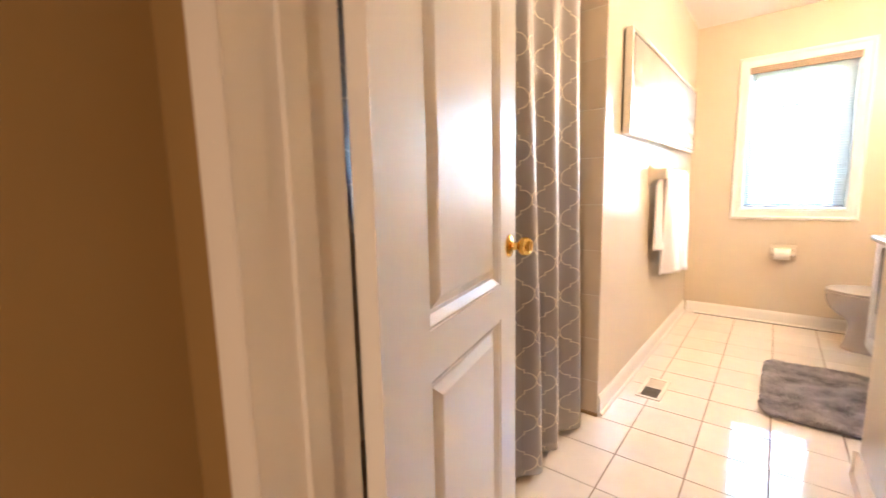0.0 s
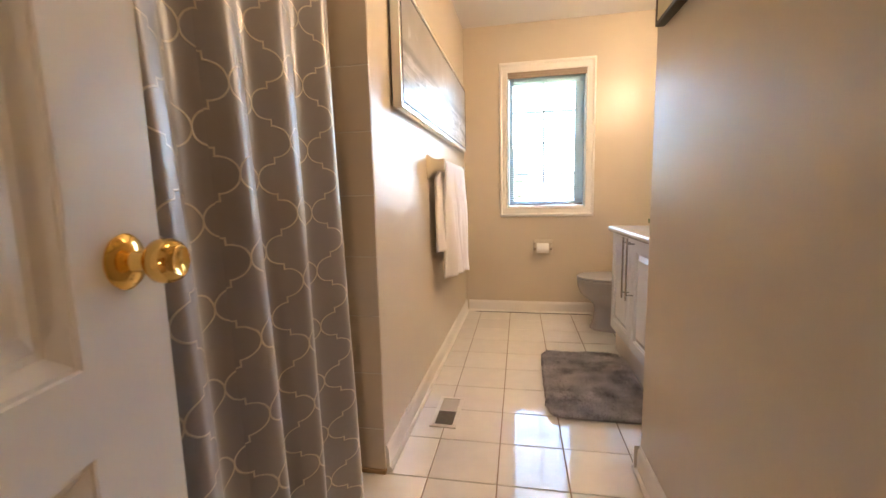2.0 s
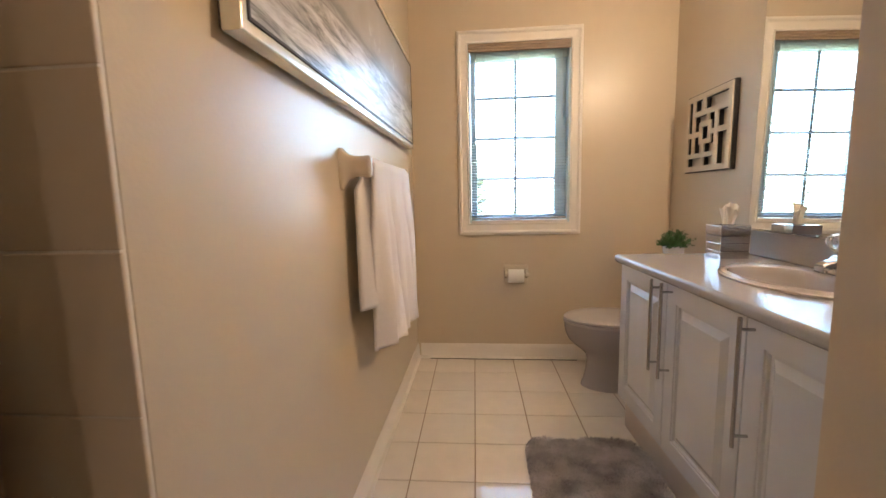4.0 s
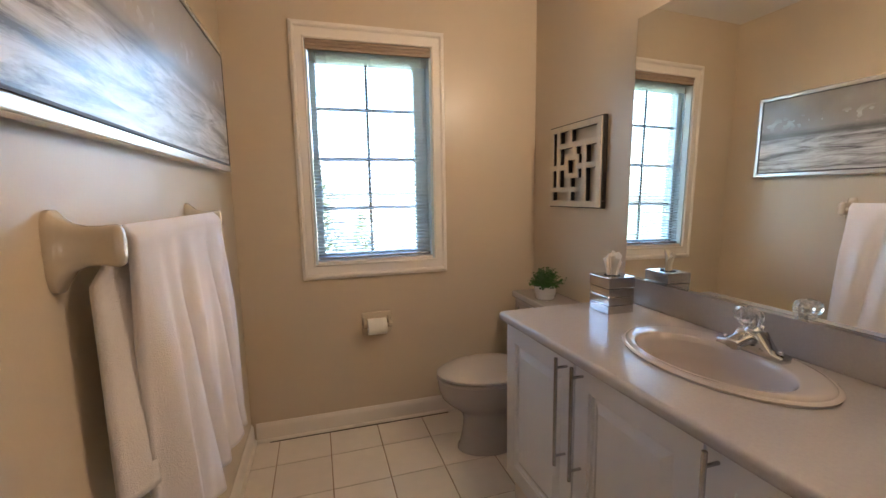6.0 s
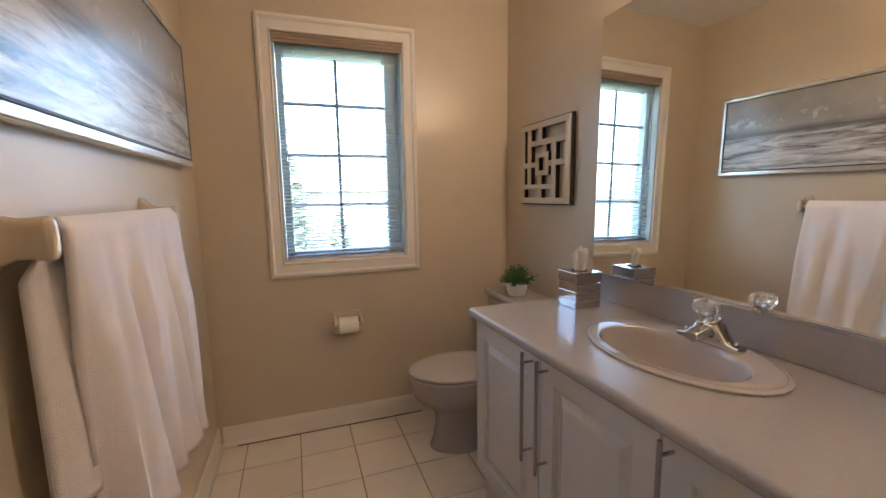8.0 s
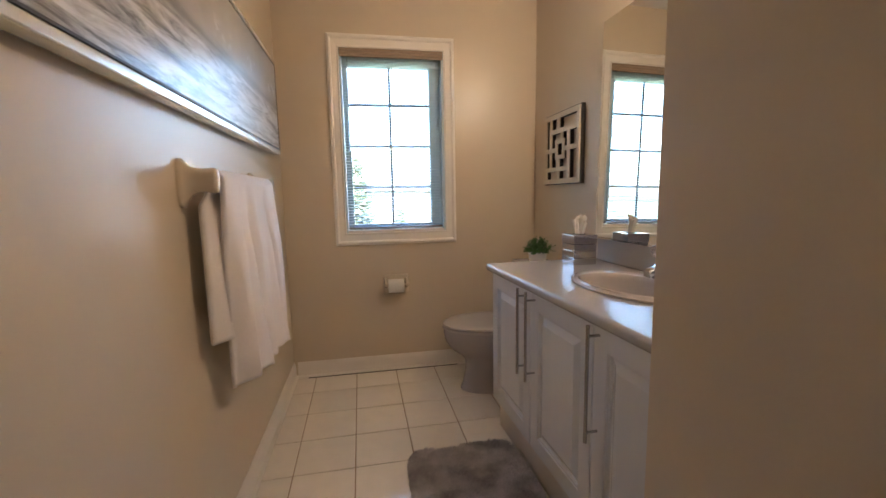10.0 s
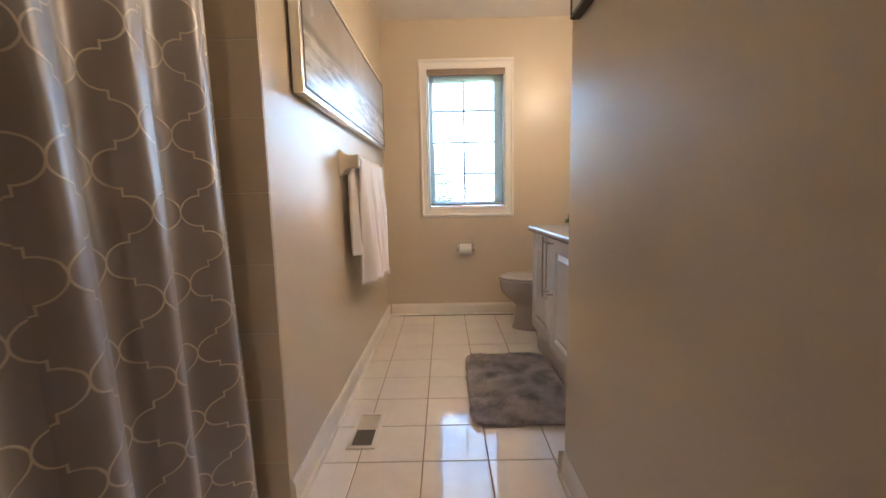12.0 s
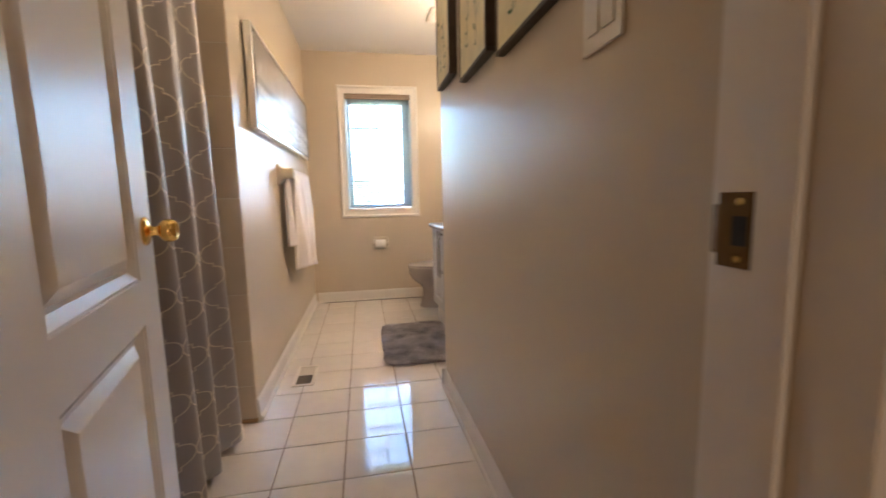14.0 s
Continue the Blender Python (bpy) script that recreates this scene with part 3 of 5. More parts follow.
# ---- doorway and door ----
def doorway():
    f = thing("door_frame", ((DX0 + DX1) / 2, YD0, 0), "off-white painted door frame with moulded casing", "door frame", kind="structure")
    part("jamb", box(DX0 - 0.02, YD0, 0, DX0, YD1 + 0.003, DZ + 0.02), TRIM, f)
    part("jamb", box(DX1, YD0, 0, DX1 + 0.02, YD1 + 0.003, DZ + 0.02), TRIM, f)
    part("head", box(DX0, YD0, DZ, DX1, YD1 + 0.003, DZ + 0.02), TRIM, f)
    sy0, sy1 = YD0 + 0.062, YD0 + 0.098
    part("stop", box(DX0, sy0, 0, DX0 + 0.012, sy1, DZ, 0.003), TRIM, f)
    part("stop", box(DX1 - 0.012, sy0, 0, DX1, sy1, DZ, 0.003), TRIM, f)
    part("stop", box(DX0 + 0.012, sy0, DZ - 0.012, DX1 - 0.012, sy1, DZ, 0.003), TRIM, f)
    pr = [(0.006, 0), (0.006, 0.009), (0.016, 0.013), (0.052, 0.016), (0.060, 0.020), (0.068, 0.018), (0.070, 0)]
    part("casing", prism([(DX0 - p, YD0 + 0.012 - d) for p, d in pr], "z", 0, DZ + 0.07), TRIM, f)
    part("casing", prism([(DX1 + p, YD0 + 0.012 - d) for p, d in pr], "z", 0, DZ + 0.07), TRIM, f)
    part("casing", box(DX0 - 0.006, YD0 - 0.004, DZ + 0.006, DX1 + 0.006, YD0 + 0.012, DZ + 0.07, 0.003), TRIM, f)
    part("room_casing", prism([(DX1 + 0.004, YD1), (DX1 + 0.004, YD1 + 0.012), (XR - 0.001, YD1 + 0.016), (XR - 0.001, YD1)], "z", 0, DZ + 0.05), TRIM, f)
    st = part("strike_plate", box(DX1 - 0.0016, YD1 - 0.040, 0.980, DX1 + 0.001, YD1 - 0.002, 1.054, 0.0006, 1), OLDBRASS, f, "tarnished brass strike plate")
    # Black slab on the plate paints the dark inside the bolt hole.
    part("bolt_hole", box(DX1 - 0.0022, YD1 - 0.036, 1.002, DX1 - 0.0012, YD1 - 0.019, 1.031), GAPSHADOW, st)
    part("lip", prism([(DX1 - 0.0016, YD1 - 0.003), (DX1 + 0.001, YD1 - 0.003), (DX1 + 0.004, YD1 + 0.008), (DX1 + 0.002, YD1 + 0.009)], "z", 0.992, 1.042), OLDBRASS, st)
    for z in (0.989, 1.045):
        part("screw", lathe([(0.0042, -0.0016), (0.0036, -0.0028), (0.0005, -0.0030)], (DX1, YD1 - 0.026, z), 14, "x"), BRASS, st)


doorway()


def door():
    turn = 13.0
    hx, hy = -0.257, 0.484
    w, h, th = 0.665, 2.02, 0.036
    d = thing("door_1", (hx, hy, 0.008), "off-white panelled interior door standing open, brass knob", "door", turn=turn, kind="structure")
    # local: y along the leaf, +x to the passage
    prof = [(0, 0), (0.002, 0.0025), (0.006, 0.003), (0.012, 0.008), (0.022, 0.0145), (0.030, 0.015), (0.050, 0.004), (0.054, 0.003)]
    panels = [(0.148, 0.20, 0.535, 0.803), (0.148, 0.893, 0.535, 1.88)]
    bm = panelled(w, h, th, panels, prof, lambda u, v, n: (n, u, v))
    part("door_leaf", bm, DOORP, d, angle=24)
    kz, ky = 0.988, w - 0.062
    for s, off in ((1, 0.0), (-1, -th)):
        pr = [(0.030, 0.0), (0.031, 0.003), (0.027, 0.007), (0.020, 0.009), (0.012, 0.012), (0.010, 0.020), (0.011, 0.026), (0.018, 0.030), (0.0235, 0.036), (0.025, 0.043),
              (0.0245, 0.051), (0.021, 0.058), (0.017, 0.061), (0.015, 0.0595), (0.008, 0.058), (0.001, 0.058)]
        part("door_knob", lathe([(r, off + s * hgt) for r, hgt in pr], (0, ky, kz), 28, "x"), BRASS, d, "polished brass knob")
    part("latch_plate", box(-0.030, w - 0.0005, kz - 0.028, -0.006, w + 0.0012, kz + 0.028), BRASS, d)


door()


# ---- vanity alcove ----
VX, VY0, VY1, VZ = 0.612, YE + 0.004, 3.598, 0.802


def bar_handle(parent, x, y, z0, z1):
    z0, z1 = z0 + 0.003, z1 + 0.003
    hd = part("handle", tube([(x, y, z0), (x, y, z1)], 0.0058, 12), STEEL, parent, "brushed steel bar handle")
    for z in (z0 + 0.032, z1 - 0.032):
        part("standoff", tube([(x, y, z), (VX - 0.001, y, z)], 0.0042, 10), STEEL, hd)


def vanity():
    v = thing("vanity_cabinet", ((VX + XM) / 2, (VY0 + VY1) / 2, 0), "pale grey vanity cabinet with raised-panel doors", "cabinet")
    TAPERED.add(v)
    bx0 = VX + 0.020
    part("side_panel", box(bx0, VY1 - 0.020, 0.145, XM - 0.002, VY1 - 0.002, VZ), CABINET, v)
    part("side_panel", box(bx0, VY0, 0.145, XM - 0.002, VY0 + 0.018, VZ), CABINET, v)
    part("floor_panel", box(bx0, VY0 + 0.018, 0.145, XM - 0.002, VY1 - 0.020, 0.160), CABINET, v)
    part("front_rail", box(bx0, VY0 + 0.018, VZ - 0.05, bx0 + 0.018, VY1 - 0.020, VZ), CABINET, v)
    for y in (3.168, 2.745):
        part("front_stile", box(bx0, y - 0.025, 0.160, bx0 + 0.018, y + 0.025, VZ - 0.05), KICK, v)
    part("kick_board", box(VX + 0.035, VY0, 0.001, XM - 0.05, VY1 - 0.006, 0.144), KICK, v)
    prof = [(0, 0), (0.002, 0.004), (0.007, 0.005), (0.010, 0.013), (0.017, 0.014), (0.021, 0.012), (0.038, 0.003), (0.041, 0.0008), (0.046, 0.0005)]
    spans = [(VY1, 3.171, 3.205), (3.164, 2.748, 3.128), (2.741, VY0 + 0.003, 2.714)]
    for y1, y0, hy in spans:
        w, hgt = y1 - y0, 0.636
        s = 0.062
        bm = panelled(w, hgt, 0.018, [(s, s, w - s, hgt - s)], prof, lambda u, q, n, y0=y0: (VX - n, y0 + u, 0.160 + q))
        dr = part("door", bm, CABINET, v, angle=16)
        bar_handle(dr, VX - 0.041, hy, 0.448, 0.802)


vanity()


def countertop():
    t = thing("countertop", ((VX + XM) / 2, (VY0 + VY1) / 2, VZ), "grey-beige speckled laminate countertop with rolled edge", "countertop")
    TAPERED.add(t)
    x0, z1, z0 = 0.584, 0.840, 0.803
    r = 0.014
    pr = [(XM - 0.001, z0), (x0 + 0.012, z0), (x0 + 0.003, z0 + 0.006), (x0, z0 + 0.014)]
    for k in range(7):
        a = radians(180 - 90 * k / 6)
        pr.append((x0 + r + r * math.cos(a), z1 - r + r * math.sin(a)))
    pr += [(XM - 0.001, z1)]
    # cut-out for the bowl
    me_bm = prism(pr, "y", VY0 + 0.001, 3.613)
    top = part("top", me_bm, COUNTER, t)
    part("backsplash", box(XM - 0.022, VY0 + 0.001, z1 + 0.0005, XM - 0.001, 3.575, z1 + 0.110, 0.005), COUNTER, t)
    return top


top = countertop()


def cut(ob, cutter_bm):
    """Cuts a hole with a throwaway mesh and bakes the result."""
    bmesh.ops.recalc_face_normals(cutter_bm, faces=cutter_bm.faces)
    me = bpy.data.meshes.new("cutter")
    cutter_bm.to_mesh(me)
    cutter_bm.free()
    c = new("cutter", me)
    c.matrix_basis = Matrix.Translation(-ORIGIN[ob]) if ob.parent is None else Matrix.Translation((0, 0, 0))
    md = ob.modifiers.new("cut", "BOOLEAN")
    md.object, md.operation, md.solver = c, "DIFFERENCE", "EXACT"
    bpy.context.view_layer.update()
    dg = bpy.context.evaluated_depsgraph_get()
    baked = bpy.data.meshes.new_from_object(ob.evaluated_get(dg))
    ob.modifiers.remove(md)
    ob.data = baked
    bpy.data.objects.remove(c)


SX, SY = 0.935, 2.983
bowl_hole = loft([ring((SX - 0.024, SY - 0.006, z), 0.162, 0.230, n=48) for z in (0.7, 0.9)])
taper(bowl_hole)
cut(top, bowl_hole)


def sink():
    s = thing("sink", (SX, SY, 0.66), "beige oval drop-in ceramic sink, empty", "sink")
    TAPERED.add(s)
    z = 0.8405
    ix, iy = SX - 0.042, SY - 0.010
    loops = [((SX, SY, z), 0.198, 0.276), ((SX, SY, z + 0.006), 0.200, 0.278), ((SX, SY, z + 0.010), 0.195, 0.272), ((SX, SY, z + 0.0095), 0.190, 0.266),
             ((SX, SY, z + 0.014), 0.186, 0.262), ((SX - 0.006, SY - 0.002, z + 0.018), 0.178, 0.250), ((ix + 0.002, iy, z + 0.017), 0.147, 0.212),
             ((ix, iy, z + 0.012), 0.142, 0.205), ((ix, iy, z - 0.004), 0.138, 0.200), ((ix + 0.002, iy, z - 0.05), 0.130, 0.189),
             ((ix + 0.008, iy, z - 0.10), 0.116, 0.168), ((ix + 0.016, iy, z - 0.138), 0.076, 0.112), ((ix + 0.026, iy, z - 0.148), 0.022, 0.024)]
    bm = loft([ring(c, a, b, n=64) for c, a, b in loops], caps=False)
    ob = part("basin", bm, CERAMIC, s)
    part("drain", lathe([(0.024, 0.692 - 0.001), (0.024, 0.694), (0.018, 0.6945), (0.001, 0.6935)], (ix + 0.026, iy, 0), 24), CHROME, s, "chrome drain ring")
    part("overflow", lathe([(0.009, 0), (0.009, 0.003), (0.001, 0.003)], (ix - 0.128, iy, 0.80), 16, "x"), CHROME, s)


sink()


def faucet():
    fx, fy, z = 1.046, 2.962, 0.858
    f = thing("faucet", (fx, fy, z - 0.002), "chrome centre-set faucet with a clear acrylic knob", "faucet")
    TAPERED.add(f)
    rings = []
    wing = ((0.094, 0.006, 0.012, 0.004), (0.090, 0.008, 0.020, 0.008), (0.066, 0.010, 0.022, 0.010), (0.056, 0.013, 0.021, 0.013), (0.040, 0.024, 0.022, 0.024), (0.027, 0.033, 0.027, 0.033))
    for t, zz, wd, ht in [(-a, b, c, d) for a, b, c, d in wing] + list(reversed(wing)):
        rings.append(ring((fx, fy + t, z - 0.002 + zz), wd, ht, "y", 24, 4.5))
    part("base_plate", loft(rings), CHROME, f)
    rings = []
    for t, zz, wd, ht in ((0.010, 0.042, 0.021, 0.016), (-0.025, 0.042, 0.021, 0.015), (-0.050, 0.038, 0.020, 0.013), (-0.072, 0.032, 0.019, 0.012), (-0.079, 0.029, 0.017, 0.010)):
        rings.append(ring((fx + t, fy, z + zz), wd, ht, "x", 24, 5))
    sp = part("spout", loft(rings), CHROME, f)
    part("aerator", lathe([(0.010, 0.014), (0.010, 0.023), (0.009, 0.024)], (fx - 0.064, fy, z), 16), CHROME, sp)
    part("stem", lathe([(0.024, 0.052), (0.023, 0.062), (0.016, 0.070), (0.012, 0.078)], (fx, fy, z), 24), CHROME, f)
    kb = [(0.015, 0.074), (0.022, 0.078), (0.025, 0.083), (0.026, 0.088), (0.031, 0.093), (0.033, 0.101), (0.0325, 0.112), (0.028, 0.121), (0.020, 0.126), (0.012, 0.128), (0.001, 0.128)]
    bm = loft([[Vector((fx + q * (1 + 0.11 * (k % 2)) * math.cos(math.pi * k / 12), fy + q * (1 + 0.11 * (k % 2)) * math.sin(math.pi * k / 12), z + hh)) for k in range(24)] for q, hh in kb])
    for v in bm.verts:
        v.co.x -= 0.010 + 0.35 * (v.co.z - z - 0.074)
    part("handle_knob", bm, CRYSTAL, f, "clear fluted acrylic knob", angle=12)
    part("knob_cap", lathe([(0.009, 0.1285), (0.009, 0.1305), (0.001, 0.131)], (fx - 0.029, fy, z), 16), CHROME, f)
    part("pop_up_rod", tube([(fx + 0.034, fy, z + 0.0), (fx + 0.034, fy, z + 0.058)], 0.0025, 8), CHROME, f)
    part("pop_up_knob", lathe([(0.004, 0.056), (0.007, 0.060), (0.007, 0.066), (0.003, 0.070)], (fx + 0.034, fy, z), 14), CHROME, f)
    for q in (-1, 1):
        part("end_button", lathe([(0.007, 0.024), (0.007, 0.030), (0.003, 0.033)], (fx, fy + q * 0.076, z - 0.006), 14), CHROME, f)


faucet()


def mirror():
    """The glass is packed out at its foot and far end, so it stands a degree off the wall."""
    m = thing("mirror", (XM - 0.006, 2.94, 0.944), "large frameless wall mirror above the vanity", "mirror")
    y0, y1, z0, z1 = YE + 0.006, 3.570, 0.959, 1.968

    def face(y, z):
        return 1.155 - 0.0175 * (y - 2.95) + 0.0131 * (z - 1.40)
    bm = bmesh.new()
    loft([[Vector((face(y, z) + d, y, z)) for y, z in ((y0, z0), (y1, z0), (y1, z1), (y0, z1))] for d in (0.0, 0.0035)], bm)
    part("mirror_glass", bm, MIRROR, m)
    bm = bmesh.new()
    loft([[Vector(p) for p in ((XM - 0.0005, y, z), (face(y, z) + 0.0036, y, z), (face(y, z2) + 0.0036, y, z2), (XM - 0.0005, y, z2))] for y, z, z2 in ((y0, z0, z1), (y1, z0, z1))], bm)
    part("packing", bm, BOXM, m)
    bm = bmesh.new()
    loft([[Vector(p) for p in ((XM - 0.001, y, z0 - 0.0075), (face(y, z0) - 0.003, y, z0 - 0.0075), (face(y, z0) - 0.003, y, z0 - 0.0005), (XM - 0.001, y, z0 - 0.0005))] for y in (y0, y1)], bm)
    part("channel", bm, CHROME, m, "chrome lower channel")


mirror()


def vanity_light():
    v = thing("vanity_light", (XM - 0.02, 2.93, 1.985), "brass wall light with a frosted glass cup above the mirror", "wall lamp")
    part("back_plate", lathe([(0.045, 0), (0.045, -0.010), (0.036, -0.018), (0.001, -0.018)], (XM - 0.001, 2.93, 2.03), 28, "x"), BRASS, v)
    part("arm", tube([(XM - 0.015, 2.93, 2.025), (XM - 0.05, 2.93, 1.998), (1.085, 2.93, 2.004)], 0.008, 10), BRASS, v)
    # Cup's form is assumed, sized to keep direct light off the counter.
    prof = ((0.014, 2.008), (0.024, 2.012), (0.034, 2.024), (0.038, 2.040), (0.036, 2.040), (0.032, 2.026), (0.022, 2.016), (0.004, 2.014))
    part("cup", loft([ring((1.085, 2.93, z), q, q, n=28) for q, z in prof]), SHADE, v, "frosted glass cup")
    part("socket", lathe([(0.013, 2.0145), (0.013, 2.044), (0.010, 2.047), (0.001, 2.047)], (1.085, 2.93, 0), 18), BRASS, v)


vanity_light()


# Out of view: an assumed fitting to carry the inferred entry light.
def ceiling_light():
    c = thing("ceiling_light", (-0.05, 1.25, ZC - 0.11), "flush ceiling light, unseen but inferred, with an open ring shade", "ceiling lamp")
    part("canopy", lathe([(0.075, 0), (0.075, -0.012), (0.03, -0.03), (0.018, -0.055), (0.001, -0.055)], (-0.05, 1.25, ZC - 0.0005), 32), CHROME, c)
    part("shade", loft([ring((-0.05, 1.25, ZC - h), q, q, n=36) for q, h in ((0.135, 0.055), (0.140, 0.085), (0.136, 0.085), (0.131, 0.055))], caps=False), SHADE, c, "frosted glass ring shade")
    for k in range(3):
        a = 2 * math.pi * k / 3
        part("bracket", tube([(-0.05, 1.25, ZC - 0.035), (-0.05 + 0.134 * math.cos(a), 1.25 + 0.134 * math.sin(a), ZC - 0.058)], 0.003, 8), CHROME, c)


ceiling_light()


# ---- toilet ----
def toilet():
    cy = 4.03
    t = thing("toilet", (0.8, cy, 0), "beige-grey ceramic toilet with the lid down", "toilet")
    def egg(cx, z, a, b, n=48):
        out = []
        for i in range(n):
            q = 2 * math.pi * i / n
            x, y = math.cos(q), math.sin(q)
            wide = b * (1 - 0.10 * (-x)) * (1 if x < 0 else 1 + 0.0 * x)
            out.append(Vector((cx + a * x, cy + wide * y, z)))
        return out
    bowl = [egg(0.700, 0.002, 0.158, 0.112), egg(0.700, 0.018, 0.155, 0.109), egg(0.702, 0.03, 0.148, 0.102), egg(0.705, 0.09, 0.139, 0.093), egg(0.708, 0.15, 0.133, 0.088),
            egg(0.708, 0.19, 0.140, 0.093), egg(0.703, 0.22, 0.162, 0.110), egg(0.696, 0.25, 0.196, 0.136), egg(0.690, 0.285, 0.224, 0.160), egg(0.686, 0.325, 0.238, 0.174),
            egg(0.685, 0.365, 0.243, 0.180), egg(0.685, 0.385, 0.241, 0.178)]
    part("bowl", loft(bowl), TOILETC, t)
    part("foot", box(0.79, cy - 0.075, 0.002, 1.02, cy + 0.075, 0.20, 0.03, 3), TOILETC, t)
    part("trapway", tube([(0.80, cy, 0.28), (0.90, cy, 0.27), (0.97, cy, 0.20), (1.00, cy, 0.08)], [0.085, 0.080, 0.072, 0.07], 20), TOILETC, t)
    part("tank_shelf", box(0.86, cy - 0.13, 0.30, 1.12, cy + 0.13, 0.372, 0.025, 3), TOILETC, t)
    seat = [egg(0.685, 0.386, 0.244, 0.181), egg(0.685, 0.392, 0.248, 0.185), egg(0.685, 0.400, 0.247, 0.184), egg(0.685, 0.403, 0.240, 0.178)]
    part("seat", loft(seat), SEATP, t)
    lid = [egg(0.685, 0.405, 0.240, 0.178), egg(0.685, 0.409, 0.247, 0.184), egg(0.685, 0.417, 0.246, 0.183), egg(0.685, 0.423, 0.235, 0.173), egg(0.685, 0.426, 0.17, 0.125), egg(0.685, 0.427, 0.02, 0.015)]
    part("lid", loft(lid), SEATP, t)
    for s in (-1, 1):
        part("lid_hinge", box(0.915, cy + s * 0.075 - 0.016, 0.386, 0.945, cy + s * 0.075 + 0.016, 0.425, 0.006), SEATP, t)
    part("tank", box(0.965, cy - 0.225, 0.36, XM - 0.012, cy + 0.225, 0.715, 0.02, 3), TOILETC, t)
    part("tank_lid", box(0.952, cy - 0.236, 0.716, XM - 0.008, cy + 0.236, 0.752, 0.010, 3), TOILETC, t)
    lv = lathe([(0.012, 0), (0.012, -0.010), (0.006, -0.014)], (0.965, cy + 0.17, 0.66), 16, "x")
    tube([(0.951, cy + 0.17, 0.66), (0.949, cy + 0.12, 0.652), (0.950, cy + 0.10, 0.648)], 0.005, 8, lv)
    part("flush_lever", lv, CHROME, t, "chrome flush lever")


toilet()


def paper_holder():
    cx, z = 0.193, 0.60
    h = thing("toilet_paper_holder", (cx, YF - 0.02, 0.53), "almond ceramic holder with a white toilet roll", "paper holder")
    pl = box(cx - 0.082, YF - 0.012, z - 0.068, cx + 0.082, YF - 0.0005, z + 0.062, 0.008, 3)
    part("plate", pl, ALMOND, h)
    part("recess", box(cx - 0.062, YF - 0.014, z - 0.052, cx + 0.062, YF - 0.0122, z + 0.048, 0.0006, 1), ALMOND, h)
    for s in (-1, 1):
        part("arm", loft([ring((cx + s * 0.068, YF - 0.012 - d, z + 0.004), 0.011, hh, "y", 16, 3) for d, hh in ((0, 0.035), (0.03, 0.024), (0.062, 0.016), (0.072, 0.008))]), ALMOND, h)
    part("roller", tube([(cx - 0.066, YF - 0.062, z), (cx + 0.066, YF - 0.062, z)], 0.008, 12), ALMOND, h)
    pr = [(0.018, -0.050), (0.044, -0.050), (0.0445, -0.045), (0.0445, 0.045), (0.044, 0.050), (0.018, 0.050)]
    part("paper_roll", loft([ring((cx - 0.004 + d, YF - 0.062, z - 0.006), r, r, "x", 32) for r, d in pr], caps=False), PAPER, h, "white toilet paper roll")


paper_holder()


# ---- picture wall ----
def towel_bar():
    b = thing("towel_bar", (XL + 0.04, 3.31, 1.15), "almond ceramic towel bar on two flared posts", "towel bar")
    for y, s in ((2.955, 1), (3.665, -1)):
        rings = []
        for d, hh, ww, dz in ((0.0, 0.068, 0.026, 0), (0.008, 0.068, 0.026, 0), (0.016, 0.056, 0.022, 0.004), (0.03, 0.040, 0.017, 0.010), (0.05, 0.033, 0.014, 0.012),
                              (0.072, 0.033, 0.014, 0.012), (0.090, 0.036, 0.0145, 0.010), (0.096, 0.034, 0.0135, 0.010), (0.100, 0.029, 0.010, 0.010), (0.102, 0.018, 0.005, 0.010)):
            rings.append(ring((XL + 0.0005 + d, y, 1.222 + dz * 0.6), ww, hh, "x", 28, 3.2))
        part("post", loft(rings), ALMOND, b)
    part("rod", box(XL + 0.070, 2.97, 1.218, XL + 0.088, 3.66, 1.236, 0.003), ALMOND, b)
    return b


towel_bar()


